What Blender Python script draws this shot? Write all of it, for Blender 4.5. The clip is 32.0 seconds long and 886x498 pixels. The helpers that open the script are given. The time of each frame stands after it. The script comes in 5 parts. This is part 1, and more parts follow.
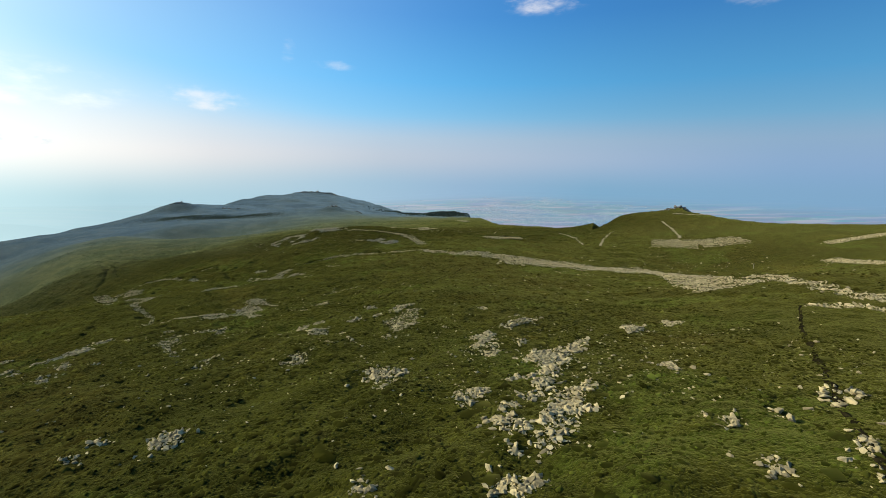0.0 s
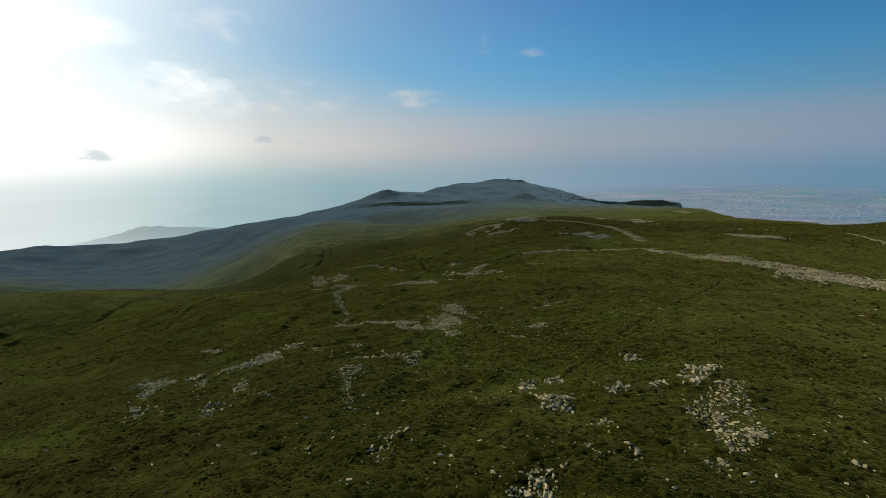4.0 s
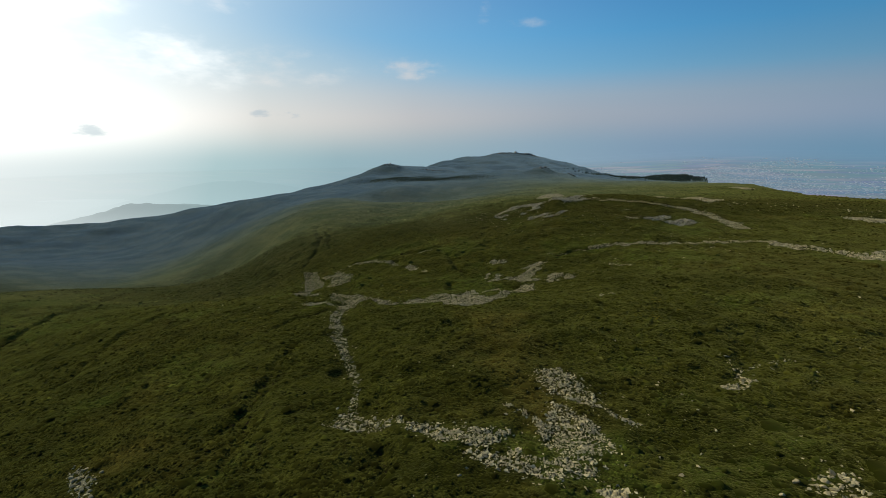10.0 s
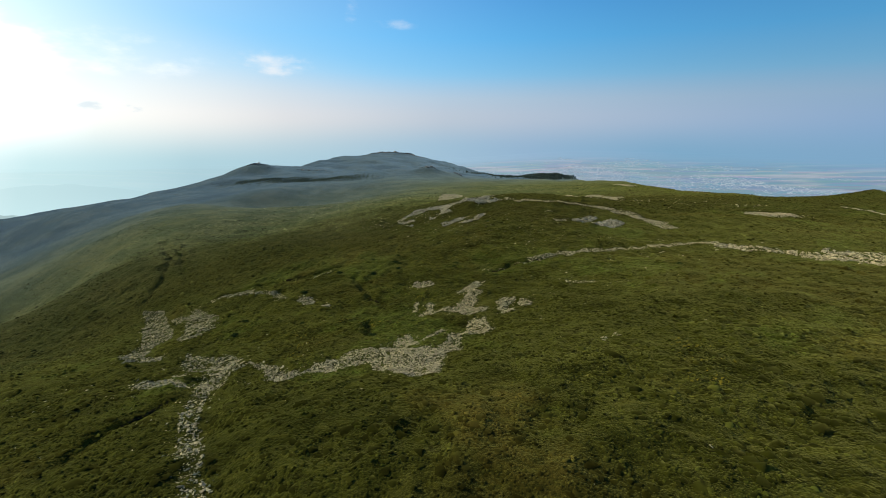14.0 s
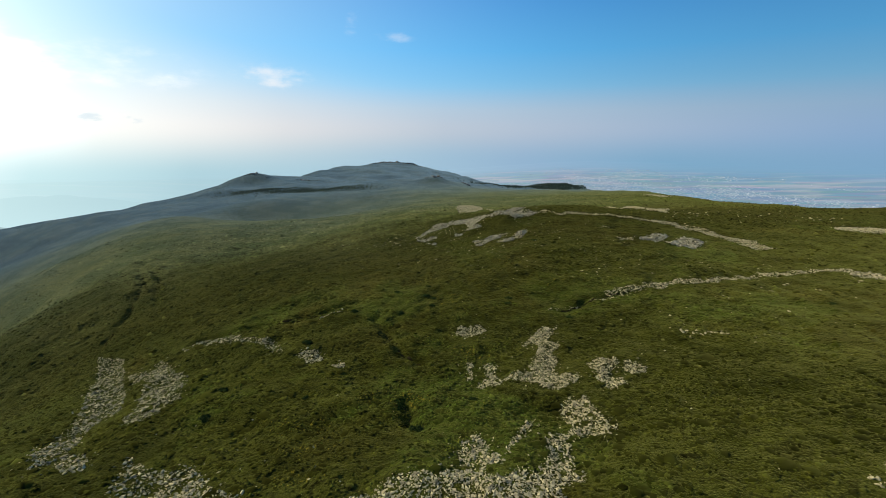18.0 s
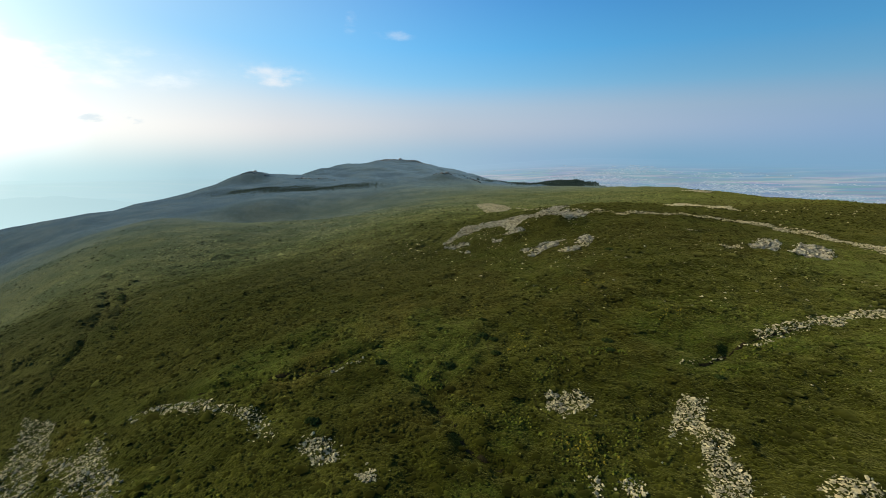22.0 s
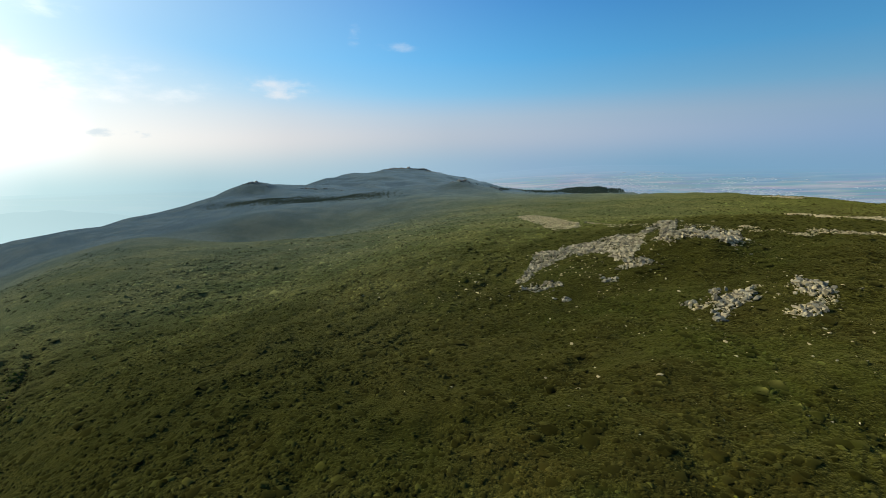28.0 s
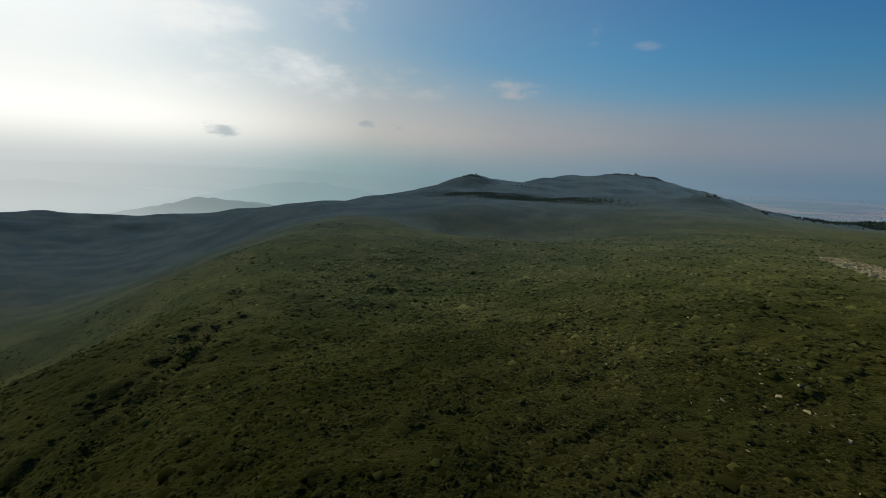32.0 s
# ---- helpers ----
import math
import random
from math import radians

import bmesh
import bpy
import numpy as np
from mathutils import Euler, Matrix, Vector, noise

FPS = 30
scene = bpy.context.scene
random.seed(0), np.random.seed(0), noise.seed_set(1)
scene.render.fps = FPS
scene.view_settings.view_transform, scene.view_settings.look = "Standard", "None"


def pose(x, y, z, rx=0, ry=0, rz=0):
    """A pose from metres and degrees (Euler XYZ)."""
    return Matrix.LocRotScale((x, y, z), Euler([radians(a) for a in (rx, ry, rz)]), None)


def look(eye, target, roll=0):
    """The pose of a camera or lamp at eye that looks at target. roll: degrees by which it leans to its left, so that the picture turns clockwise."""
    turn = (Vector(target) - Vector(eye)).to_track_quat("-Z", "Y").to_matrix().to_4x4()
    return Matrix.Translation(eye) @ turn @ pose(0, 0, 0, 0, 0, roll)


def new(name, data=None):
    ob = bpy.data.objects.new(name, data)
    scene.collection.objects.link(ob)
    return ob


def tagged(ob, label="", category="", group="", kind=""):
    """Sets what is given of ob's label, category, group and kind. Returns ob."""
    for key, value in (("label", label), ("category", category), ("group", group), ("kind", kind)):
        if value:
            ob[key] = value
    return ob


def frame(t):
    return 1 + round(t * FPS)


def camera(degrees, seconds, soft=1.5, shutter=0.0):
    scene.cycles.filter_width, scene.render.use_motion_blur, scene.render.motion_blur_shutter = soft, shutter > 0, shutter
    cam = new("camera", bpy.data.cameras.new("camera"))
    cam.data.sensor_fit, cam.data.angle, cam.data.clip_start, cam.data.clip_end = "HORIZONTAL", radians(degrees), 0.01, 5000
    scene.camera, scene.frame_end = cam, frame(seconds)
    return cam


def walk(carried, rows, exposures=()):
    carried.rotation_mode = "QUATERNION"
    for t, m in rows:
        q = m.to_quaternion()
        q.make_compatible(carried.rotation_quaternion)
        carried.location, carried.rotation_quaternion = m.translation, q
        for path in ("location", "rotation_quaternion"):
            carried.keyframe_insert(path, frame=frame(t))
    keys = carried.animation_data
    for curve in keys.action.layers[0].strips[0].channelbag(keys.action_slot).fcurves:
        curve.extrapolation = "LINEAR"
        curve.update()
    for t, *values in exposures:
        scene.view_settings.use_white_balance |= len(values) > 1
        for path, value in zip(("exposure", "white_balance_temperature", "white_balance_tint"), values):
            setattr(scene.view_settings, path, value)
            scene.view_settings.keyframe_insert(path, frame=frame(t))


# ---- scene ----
cam = camera(90.0, 32.0, 0.75)
# seconds, place, turn in degrees
ROWS = [
    (0.0, -3.11, -4.85, 30.00, 81.00, -1.50, 3.33),
    (0.5, -5.67, 0.62, 29.28, 79.65, 0.33, 7.33),
    (1.0, -8.21, 6.00, 28.74, 79.63, 0.95, 13.32),
    (1.5, -10.83, 11.10, 28.41, 79.48, 0.37, 18.07),
    (2.0, -13.53, 16.08, 28.12, 79.36, 0.58, 21.77),
    (2.5, -16.43, 20.94, 27.78, 79.23, 0.41, 25.01),
    (3.0, -19.48, 25.69, 27.41, 79.14, 0.17, 26.67),
    (3.5, -22.55, 30.33, 27.02, 79.12, -0.17, 26.94),
    (5.5, -35.55, 47.87, 25.06, 78.24, 0.06, 26.95),
    (6.0, -39.37, 52.28, 24.45, 76.79, -0.07, 26.90),
    (6.5, -43.33, 56.78, 23.71, 76.55, 0.04, 26.86),
    (7.0, -47.48, 61.50, 22.98, 76.55, 0.07, 26.85),
    (7.5, -51.75, 66.46, 22.38, 76.41, 0.09, 26.86),
    (8.0, -55.98, 71.39, 21.93, 76.30, 0.01, 26.87),
    (8.5, -60.16, 76.21, 21.57, 76.18, 0.02, 26.85),
    (9.0, -64.33, 80.98, 21.20, 76.10, -0.02, 26.82),
    (9.5, -68.43, 85.72, 20.80, 76.00, -0.05, 26.75),
    (10.0, -72.58, 90.53, 20.33, 75.93, -0.05, 26.80),
    (10.5, -76.65, 95.34, 19.83, 75.81, -0.19, 26.87),
    (11.0, -80.67, 100.17, 19.27, 75.80, -0.25, 24.74),
    (11.5, -84.74, 105.07, 18.53, 75.86, -0.39, 20.08),
    (12.0, -88.59, 109.93, 17.77, 75.94, -0.72, 16.05),
    (12.5, -92.14, 114.81, 17.15, 76.02, -0.85, 13.27),
    (13.0, -95.55, 119.63, 16.60, 76.03, -0.42, 11.79),
    (13.5, -98.77, 124.28, 16.11, 76.01, -0.64, 11.27),
    (14.0, -101.79, 128.82, 15.66, 76.10, -0.86, 11.08),
    (14.5, -104.73, 133.28, 15.23, 76.96, -0.89, 10.92),
    (16.5, -114.79, 151.02, 13.69, 77.48, -0.81, 10.92),
    (17.0, -117.61, 155.90, 12.89, 77.50, -0.83, 10.91),
    (17.5, -120.38, 160.88, 12.08, 77.45, -0.84, 10.94),
    (18.0, -123.08, 165.80, 11.32, 77.45, -0.83, 10.90),
    (18.5, -125.66, 170.66, 10.59, 77.43, -0.76, 10.90),
    (19.0, -128.18, 175.42, 9.90, 77.38, -0.81, 10.99),
    (19.5, -130.58, 180.02, 9.33, 77.31, -0.66, 10.98),
    (20.0, -132.90, 184.45, 8.88, 77.21, -0.53, 10.93),
    (20.5, -135.21, 188.78, 8.37, 77.11, -0.47, 10.93),
    (21.0, -137.70, 193.28, 7.76, 77.07, -0.49, 10.95),
    (21.5, -140.29, 197.87, 7.15, 77.04, -0.51, 10.94),
    (22.0, -142.86, 202.35, 6.59, 77.23, -0.41, 10.96),
    (22.5, -145.44, 206.55, 6.06, 78.67, -0.54, 11.08),
    (23.0, -147.92, 210.73, 5.66, 79.10, -0.49, 11.03),
    (23.5, -150.45, 215.10, 5.26, 79.01, -0.54, 11.07),
    (24.0, -153.17, 219.78, 4.76, 78.94, -0.37, 10.96),
    (24.5, -155.90, 224.61, 4.26, 78.84, -0.25, 10.88),
    (25.0, -158.58, 229.50, 3.79, 78.77, -0.24, 10.93),
    (25.5, -161.22, 234.42, 3.35, 78.73, -0.20, 10.92),
    (27.5, -169.66, 254.18, 1.92, 78.43, 0.18, 11.21),
    (28.0, -172.21, 259.19, 1.43, 78.39, 0.35, 11.46),
    (28.5, -174.80, 264.17, 0.93, 78.29, 0.57, 11.97),
    (29.0, -177.24, 269.04, 0.47, 78.30, 0.60, 15.04),
    (29.5, -179.59, 273.85, -0.02, 78.29, 0.45, 19.29),
    (30.0, -182.12, 278.51, -0.53, 78.21, 0.67, 23.12),
    (30.5, -184.89, 283.11, -1.11, 78.18, 0.52, 26.62),
    (31.0, -187.67, 287.53, -1.60, 78.12, -1.10, 30.76),
    (31.5, -190.21, 291.67, -1.84, 77.93, -2.59, 35.01),
    (32.0, -192.53, 295.58, -1.95, 77.65, -3.86, 38.77),
]
EXPOSURES = [(0.0, 0.15), (1.5, -0.05), (3.0, -0.52), (10.5, -0.42), (13.0, 0.10), (28.5, 0.0), (29.5, -0.25), (30.5, -0.6), (32.0, -1.0)]
walk(cam, [(t, pose(*p)) for t, *p in ROWS], EXPOSURES)

# ---- world, sun ----
SUN_AZ, SUN_EL = radians(84.0), radians(25.0)      # left of north (+y), above the horizon
SUN_DIR = Vector((-math.sin(SUN_AZ) * math.cos(SUN_EL), math.cos(SUN_AZ) * math.cos(SUN_EL), math.sin(SUN_EL)))


def node(tree, kind, **values):
    n = tree.nodes.new(kind)
    for key, value in values.items():
        if key in n.inputs:
            n.inputs[key].default_value = value
    return n


def mathn(tree, op, a, b=None, clamp=False):
    n = tree.nodes.new("ShaderNodeMath")
    n.operation, n.use_clamp = op, clamp
    for i, v in enumerate((a, b)):
        if v is None:
            continue
        if isinstance(v, (int, float)):
            n.inputs[i].default_value = v
        else:
            tree.links.new(v, n.inputs[i])
    return n.outputs[0]


def mixn(tree, fac, a, b):
    n = tree.nodes.new("ShaderNodeMix")
    n.data_type = "RGBA"
    for sock, v in ((n.inputs[0], fac), (n.inputs[6], a), (n.inputs[7], b)):
        if isinstance(v, (int, float)):
            sock.default_value = v
        elif isinstance(v, tuple):
            sock.default_value = (*v, 1)
        else:
            tree.links.new(v, sock)
    return n.outputs[2]


def ramp(tree, fac, stops):
    n = tree.nodes.new("ShaderNodeValToRGB")
    el = n.color_ramp.elements
    while len(el) < len(stops):
        el.new(0.5)
    for e, (p, c) in zip(el, stops):
        e.position, e.color = p, (*c, 1) if len(c) == 3 else c
    tree.links.new(fac, n.inputs[0])
    return n.outputs[0]


def noise_fac(tree, vec, scale, detail=3.0, rough=0.55):
    n = node(tree, "ShaderNodeTexNoise", Scale=scale, Detail=detail, Roughness=rough)
    if vec is not None:
        tree.links.new(vec, n.inputs["Vector"])
    return n.outputs[0]


def smooth(tree, v, lo, hi):
    n = tree.nodes.new("ShaderNodeMapRange")
    n.interpolation_type = "SMOOTHSTEP"
    n.inputs[1].default_value, n.inputs[2].default_value = lo, hi
    tree.links.new(v, n.inputs[0])
    return n.outputs[0]


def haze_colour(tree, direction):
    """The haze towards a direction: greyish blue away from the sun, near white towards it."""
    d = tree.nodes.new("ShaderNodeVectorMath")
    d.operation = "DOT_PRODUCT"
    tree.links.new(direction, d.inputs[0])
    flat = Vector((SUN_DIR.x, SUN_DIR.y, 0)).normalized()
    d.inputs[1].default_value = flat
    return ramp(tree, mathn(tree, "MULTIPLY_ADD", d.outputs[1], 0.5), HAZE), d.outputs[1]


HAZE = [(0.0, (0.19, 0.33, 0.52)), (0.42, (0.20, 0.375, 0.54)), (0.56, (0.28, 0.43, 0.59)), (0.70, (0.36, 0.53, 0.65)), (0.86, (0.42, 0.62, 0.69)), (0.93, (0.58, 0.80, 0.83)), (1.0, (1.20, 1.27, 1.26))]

world = bpy.data.worlds.new("sky")
scene.world = world
world.use_nodes = True
wt = world.node_tree
wt.nodes.clear()
coord = wt.nodes.new("ShaderNodeTexCoord").outputs["Generated"]
sep = wt.nodes.new("ShaderNodeSeparateXYZ")
wt.links.new(coord, sep.inputs[0])
up = sep.outputs[2]
sky = wt.nodes.new("ShaderNodeTexSky")
sky.sky_type, sky.sun_disc = "NISHITA", False
sky.sun_elevation, sky.sun_rotation = SUN_EL, 2 * math.pi - SUN_AZ
sky.altitude, sky.dust_density, sky.ozone_density = 2200, 1.0, 2.5
gain = wt.nodes.new("ShaderNodeVectorMath")
gain.operation = "SCALE"
wt.links.new(sky.outputs[0], gain.inputs[0])
gain.inputs[3].default_value = 0.12
clear = ramp(wt, mathn(wt, "MULTIPLY", up, 2.0, True), [(0.0, (0.24, 0.39, 0.57)), (0.06, (0.33, 0.46, 0.62)), (0.17, (0.34, 0.52, 0.68)), (0.26, (0.19, 0.51, 0.79)), (0.40, (0.09, 0.44, 0.83)), (0.64, (0.045, 0.28, 0.70)), (1.0, (0.03, 0.18, 0.55))])
hz, flatdot = haze_colour(wt, coord)
col = mixn(wt, 0.80, gain.outputs[0], clear)
deep = wt.nodes.new("ShaderNodeVectorMath")
deep.operation = "SCALE"
wt.links.new(col, deep.inputs[0])
wt.links.new(mathn(wt, "MULTIPLY_ADD", smooth(wt, flatdot, -0.55, 0.65), 0.42), deep.inputs[3])
deep.inputs[3].links[0].from_node.inputs[2].default_value = 0.72
col = deep.outputs[0]
pearl = ramp(wt, mathn(wt, "MULTIPLY_ADD", flatdot, 0.5), [(0.0, (0.20, 0.34, 0.56)), (0.265, (0.23, 0.37, 0.58)), (0.645, (0.50, 0.545, 0.62)), (0.795, (0.74, 0.725, 0.73)), (0.905, (1.02, 0.99, 0.93)), (0.94, (1.40, 1.36, 1.28)), (0.99, (2.2, 2.15, 2.0))])
low_left = mixn(wt, smooth(wt, up, -0.056, 0.05), hz, pearl)
low_right = mixn(wt, smooth(wt, up, -0.022, 0.06), hz, pearl)
low = mixn(wt, smooth(wt, flatdot, 0.25, 0.75), low_right, low_left)
lower = mathn(wt, "MULTIPLY", up, mathn(wt, "SUBTRACT", 1.0, mathn(wt, "MULTIPLY", smooth(wt, flatdot, 0.3, 0.95), 0.45)))
veil = mathn(wt, "SUBTRACT", 1.0, smooth(wt, lower, 0.005, 0.155))
col = mixn(wt, veil, col, low)
sd = wt.nodes.new("ShaderNodeVectorMath")
sd.operation = "DOT_PRODUCT"
wt.links.new(coord, sd.inputs[0])
sd.inputs[1].default_value = SUN_DIR
glow = mathn(wt, "POWER", mathn(wt, "MAXIMUM", sd.outputs[1], 0.0), 12.0)
glow = mathn(wt, "MULTIPLY", glow, smooth(wt, up, -0.06, 0.10))
broad = mathn(wt, "MULTIPLY", mathn(wt, "POWER", mathn(wt, "MAXIMUM", sd.outputs[1], 0.0), 2.5), mathn(wt, "MULTIPLY", smooth(wt, up, -0.01, 0.16), 0.75))
col = mixn(wt, broad, col, (0.62, 0.86, 0.93))
col = mixn(wt, mathn(wt, "MULTIPLY", glow, 0.90, True), col, (2.6, 2.6, 2.5))


def cloud(col, heading, elevation, wide, tall, tone, strength, grain=9.0):
    """A wisp of cloud: heading is degrees left of +y."""
    a, e = radians(heading), radians(elevation)
    c = Vector((-math.sin(a) * math.cos(e), math.cos(a) * math.cos(e), math.sin(e)))
    right = Vector((math.cos(a), math.sin(a), 0))
    upv = right.cross(c)
    parts = []
    for axis, size in ((right, wide), (upv, tall)):
        n = wt.nodes.new("ShaderNodeVectorMath")
        n.operation = "DOT_PRODUCT"
        wt.links.new(coord, n.inputs[0])
        n.inputs[1].default_value = axis
        v = mathn(wt, "SUBTRACT", n.outputs[1], axis.dot(c))
        v = mathn(wt, "DIVIDE", v, math.sin(radians(size)))
        parts.append(mathn(wt, "MULTIPLY", v, v))
    n = wt.nodes.new("ShaderNodeVectorMath")
    n.operation = "DOT_PRODUCT"
    wt.links.new(coord, n.inputs[0])
    n.inputs[1].default_value = c
    front = mathn(wt, "GREATER_THAN", n.outputs[1], 0.3)
    fall = mathn(wt, "SUBTRACT", 1.0, mathn(wt, "ADD", *parts))
    stretch = wt.nodes.new("ShaderNodeMapping")
    stretch.inputs["Scale"].default_value = (grain, grain, grain * 2.6)
    wt.links.new(coord, stretch.inputs[0])
    nz = noise_fac(wt, stretch.outputs[0], 1.0, 5.0, 0.6)
    m = mathn(wt, "ADD", mathn(wt, "MULTIPLY", fall, 0.9), mathn(wt, "MULTIPLY", mathn(wt, "SUBTRACT", nz, 0.50), 5.0))
    m = mathn(wt, "MULTIPLY", smooth(wt, m, 0.0, 1.7), front)
    m = mathn(wt, "MULTIPLY", m, smooth(wt, fall, -0.6, 0.6))
    return mixn(wt, mathn(wt, "MULTIPLY", m, strength), col, tone)


PALE, GREY, WHITE = (0.98, 0.93, 0.90), (0.50, 0.66, 0.78), (1.9, 1.87, 1.80)
col = cloud(col, 45.2, 2.6, 1.5, 0.5, GREY, 0.5, 26)
col = cloud(col, 48.3, 2.7, 1.4, 0.5, GREY, 0.5, 26)
col = cloud(col, 64.8, 0.9, 2.4, 0.9, (0.55, 0.72, 0.82), 0.6, 22)
col = cloud(col, 31.0, 7.8, 4.2, 1.5, PALE, 0.55, 12)
col = cloud(col, 46.0, 7.6, 8.0, 2.4, (1.15, 1.12, 1.08), 0.6, 7)
col = cloud(col, 60.0, 8.0, 12.0, 4.0, WHITE, 0.6, 5)
col = cloud(col, 80.0, 9.0, 16.0, 6.0, WHITE, 0.7, 4)
col = cloud(col, 17.0, 12.8, 2.6, 0.6, PALE, 0.25, 14)
col = cloud(col, 22.0, 14.0, 1.0, 1.2, PALE, 0.18, 18)
col = cloud(col, -8.0, 20.6, 5.5, 1.8, PALE, 0.7, 9)
col = cloud(col, -30.0, 18.6, 3.5, 1.2, PALE, 0.35, 10)
col = cloud(col, 53.0, 14.5, 5.5, 1.8, (1.4, 1.38, 1.35), 0.6, 7)
col = cloud(col, 69.0, 12.5, 9.0, 2.4, WHITE, 0.6, 6)

bg = node(wt, "ShaderNodeBackground", Strength=1.0)
wt.links.new(col, bg.inputs[0])
wo = wt.nodes.new("ShaderNodeOutputWorld")
wt.links.new(bg.outputs[0], wo.inputs[0])

sun = new("sun", bpy.data.lights.new("sun", "SUN"))
sun.data.energy, sun.data.angle, sun.data.color = 5.0, radians(0.8), (1.0, 0.90, 0.70)
sun.matrix_world = look((0, 0, 0), -SUN_DIR)

HUB = (-100.0, 140.0)     # the middle of the flight

# ---- materials ----


def material(name, rough=0.9):
    m = bpy.data.materials.new(name)
    m.use_nodes = True
    t = m.node_tree
    b = t.nodes["Principled BSDF"]
    b.inputs["Roughness"].default_value = rough
    b.inputs["Specular IOR Level"].default_value = 0.0
    return m, t, b


def bump(tree, shader, height, strength, distance):
    n = node(tree, "ShaderNodeBump", Strength=strength, Distance=distance)
    tree.links.new(height, n.inputs["Height"])
    tree.links.new(n.outputs[0], shader.inputs["Normal"])


def turf_colour(t, p):
    """Colour of the growth at a place: moss-green turf, brown heath, lush hollows, straw, and western slopes paled and
    blued to imitate haze.
    """
    sep = t.nodes.new("ShaderNodeSeparateXYZ")
    t.links.new(p, sep.inputs[0])
    big, mid, small = (noise_fac(t, p, s, d, 0.6) for s, d in ((0.0075, 3), (0.04, 4), (0.17, 4)))
    drawn = t.nodes.new("ShaderNodeMapping")
    drawn.inputs["Rotation"].default_value = (0, 0, 0.45)
    drawn.inputs["Scale"].default_value = (0.22, 0.55, 0.3)
    t.links.new(p, drawn.inputs[0])
    streak = noise_fac(t, drawn.outputs[0], 1.0, 4, 0.6)
    green = mixn(t, smooth(t, mid, 0.38, 0.62), (0.0150, 0.0165, 0.0022), (0.0285, 0.0300, 0.0038))
    heath = mixn(t, smooth(t, small, 0.38, 0.62), (0.0175, 0.0140, 0.0026), (0.0310, 0.0240, 0.0044))
    c = mixn(t, smooth(t, mathn(t, "ADD", mathn(t, "MULTIPLY", big, 0.7), mathn(t, "MULTIPLY", mid, 0.3)), 0.46, 0.58), green, heath)
    lush = noise_fac(t, p, 0.024, 4, 0.6)
    c = mixn(t, mathn(t, "MULTIPLY", smooth(t, lush, 0.53, 0.63), 0.7), c, (0.0400, 0.0560, 0.0075))
    straw = noise_fac(t, p, 0.018, 4, 0.62)
    c = mixn(t, mathn(t, "MULTIPLY", smooth(t, straw, 0.57, 0.68), 0.6), c, (0.0760, 0.0560, 0.0105))
    c = mixn(t, mathn(t, "MULTIPLY", smooth(t, streak, 0.54, 0.68), 0.55), c, (0.0528, 0.0510, 0.0081))
    c = mixn(t, mathn(t, "MULTIPLY", smooth(t, streak, 0.50, 0.36), 0.75), c, (0.0119, 0.0123, 0.0022))
    c = mixn(t, mathn(t, "MULTIPLY", smooth(t, small, 0.56, 0.72), 0.35), c, (0.0475, 0.0468, 0.0081))
    # terrace edges: thin dark lines of bare soil with brighter grass below
    edge = mathn(t, "ABSOLUTE", mathn(t, "SUBTRACT", noise_fac(t, p, 0.022, 4, 0.55), 0.5))
    c = mixn(t, mathn(t, "MULTIPLY", smooth(t, edge, 0.026, 0.010), 0.30), c, (0.0627, 0.0648, 0.0099))
    c = mixn(t, mathn(t, "MULTIPLY", mathn(t, "MULTIPLY", smooth(t, edge, 0.006, 0.002), smooth(t, small, 0.42, 0.55)), 0.7), c, (0.0086, 0.0078, 0.0025))
    # short grass on open slopes off the heath; haze put into its colour westward
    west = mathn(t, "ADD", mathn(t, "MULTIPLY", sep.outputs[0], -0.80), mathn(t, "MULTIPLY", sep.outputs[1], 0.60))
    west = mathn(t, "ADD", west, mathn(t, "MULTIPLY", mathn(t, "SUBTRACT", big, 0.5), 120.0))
    hazed_meadow = mixn(t, smooth(t, mid, 0.40, 0.60), (0.0480, 0.0600, 0.0150), (0.1000, 0.1020, 0.0280))
    hazed_meadow = mixn(t, mathn(t, "MULTIPLY", smooth(t, small, 0.48, 0.62), 0.45), hazed_meadow, (0.0420, 0.0540, 0.0180))
    c = mixn(t, mathn(t, "MULTIPLY", smooth(t, west, 262, 470), 0.80), c, hazed_meadow)
    # blue-grey in place of haze over the far ridge and slope
    hazed_upland = mixn(t, smooth(t, mid, 0.42, 0.60), (0.034, 0.048, 0.038), (0.064, 0.075, 0.056))
    hazed_upland = mixn(t, mathn(t, "MULTIPLY", smooth(t, noise_fac(t, p, 0.013, 4, 0.6), 0.50, 0.60), 0.75), hazed_upland, (0.020, 0.030, 0.028))
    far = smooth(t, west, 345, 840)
    c = mixn(t, mathn(t, "MULTIPLY", far, 0.92), c, hazed_upland)
    # darker brown and less sheen on the last rise
    rise = mathn(t, "ADD", sep.outputs[1], mathn(t, "MULTIPLY", sep.outputs[0], -0.5))
    rise = mathn(t, "ADD", rise, mathn(t, "MULTIPLY", mathn(t, "SUBTRACT", mid, 0.5), 90.0))
    late = mathn(t, "MULTIPLY", smooth(t, rise, 345, 420), smooth(t, rise, 540, 460))
    c = mixn(t, mathn(t, "MULTIPLY", late, 0.55), c, (0.0130, 0.0108, 0.0028))
    soft = mathn(t, "SUBTRACT", 0.140, mathn(t, "MULTIPLY", late, 0.050))
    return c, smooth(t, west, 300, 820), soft


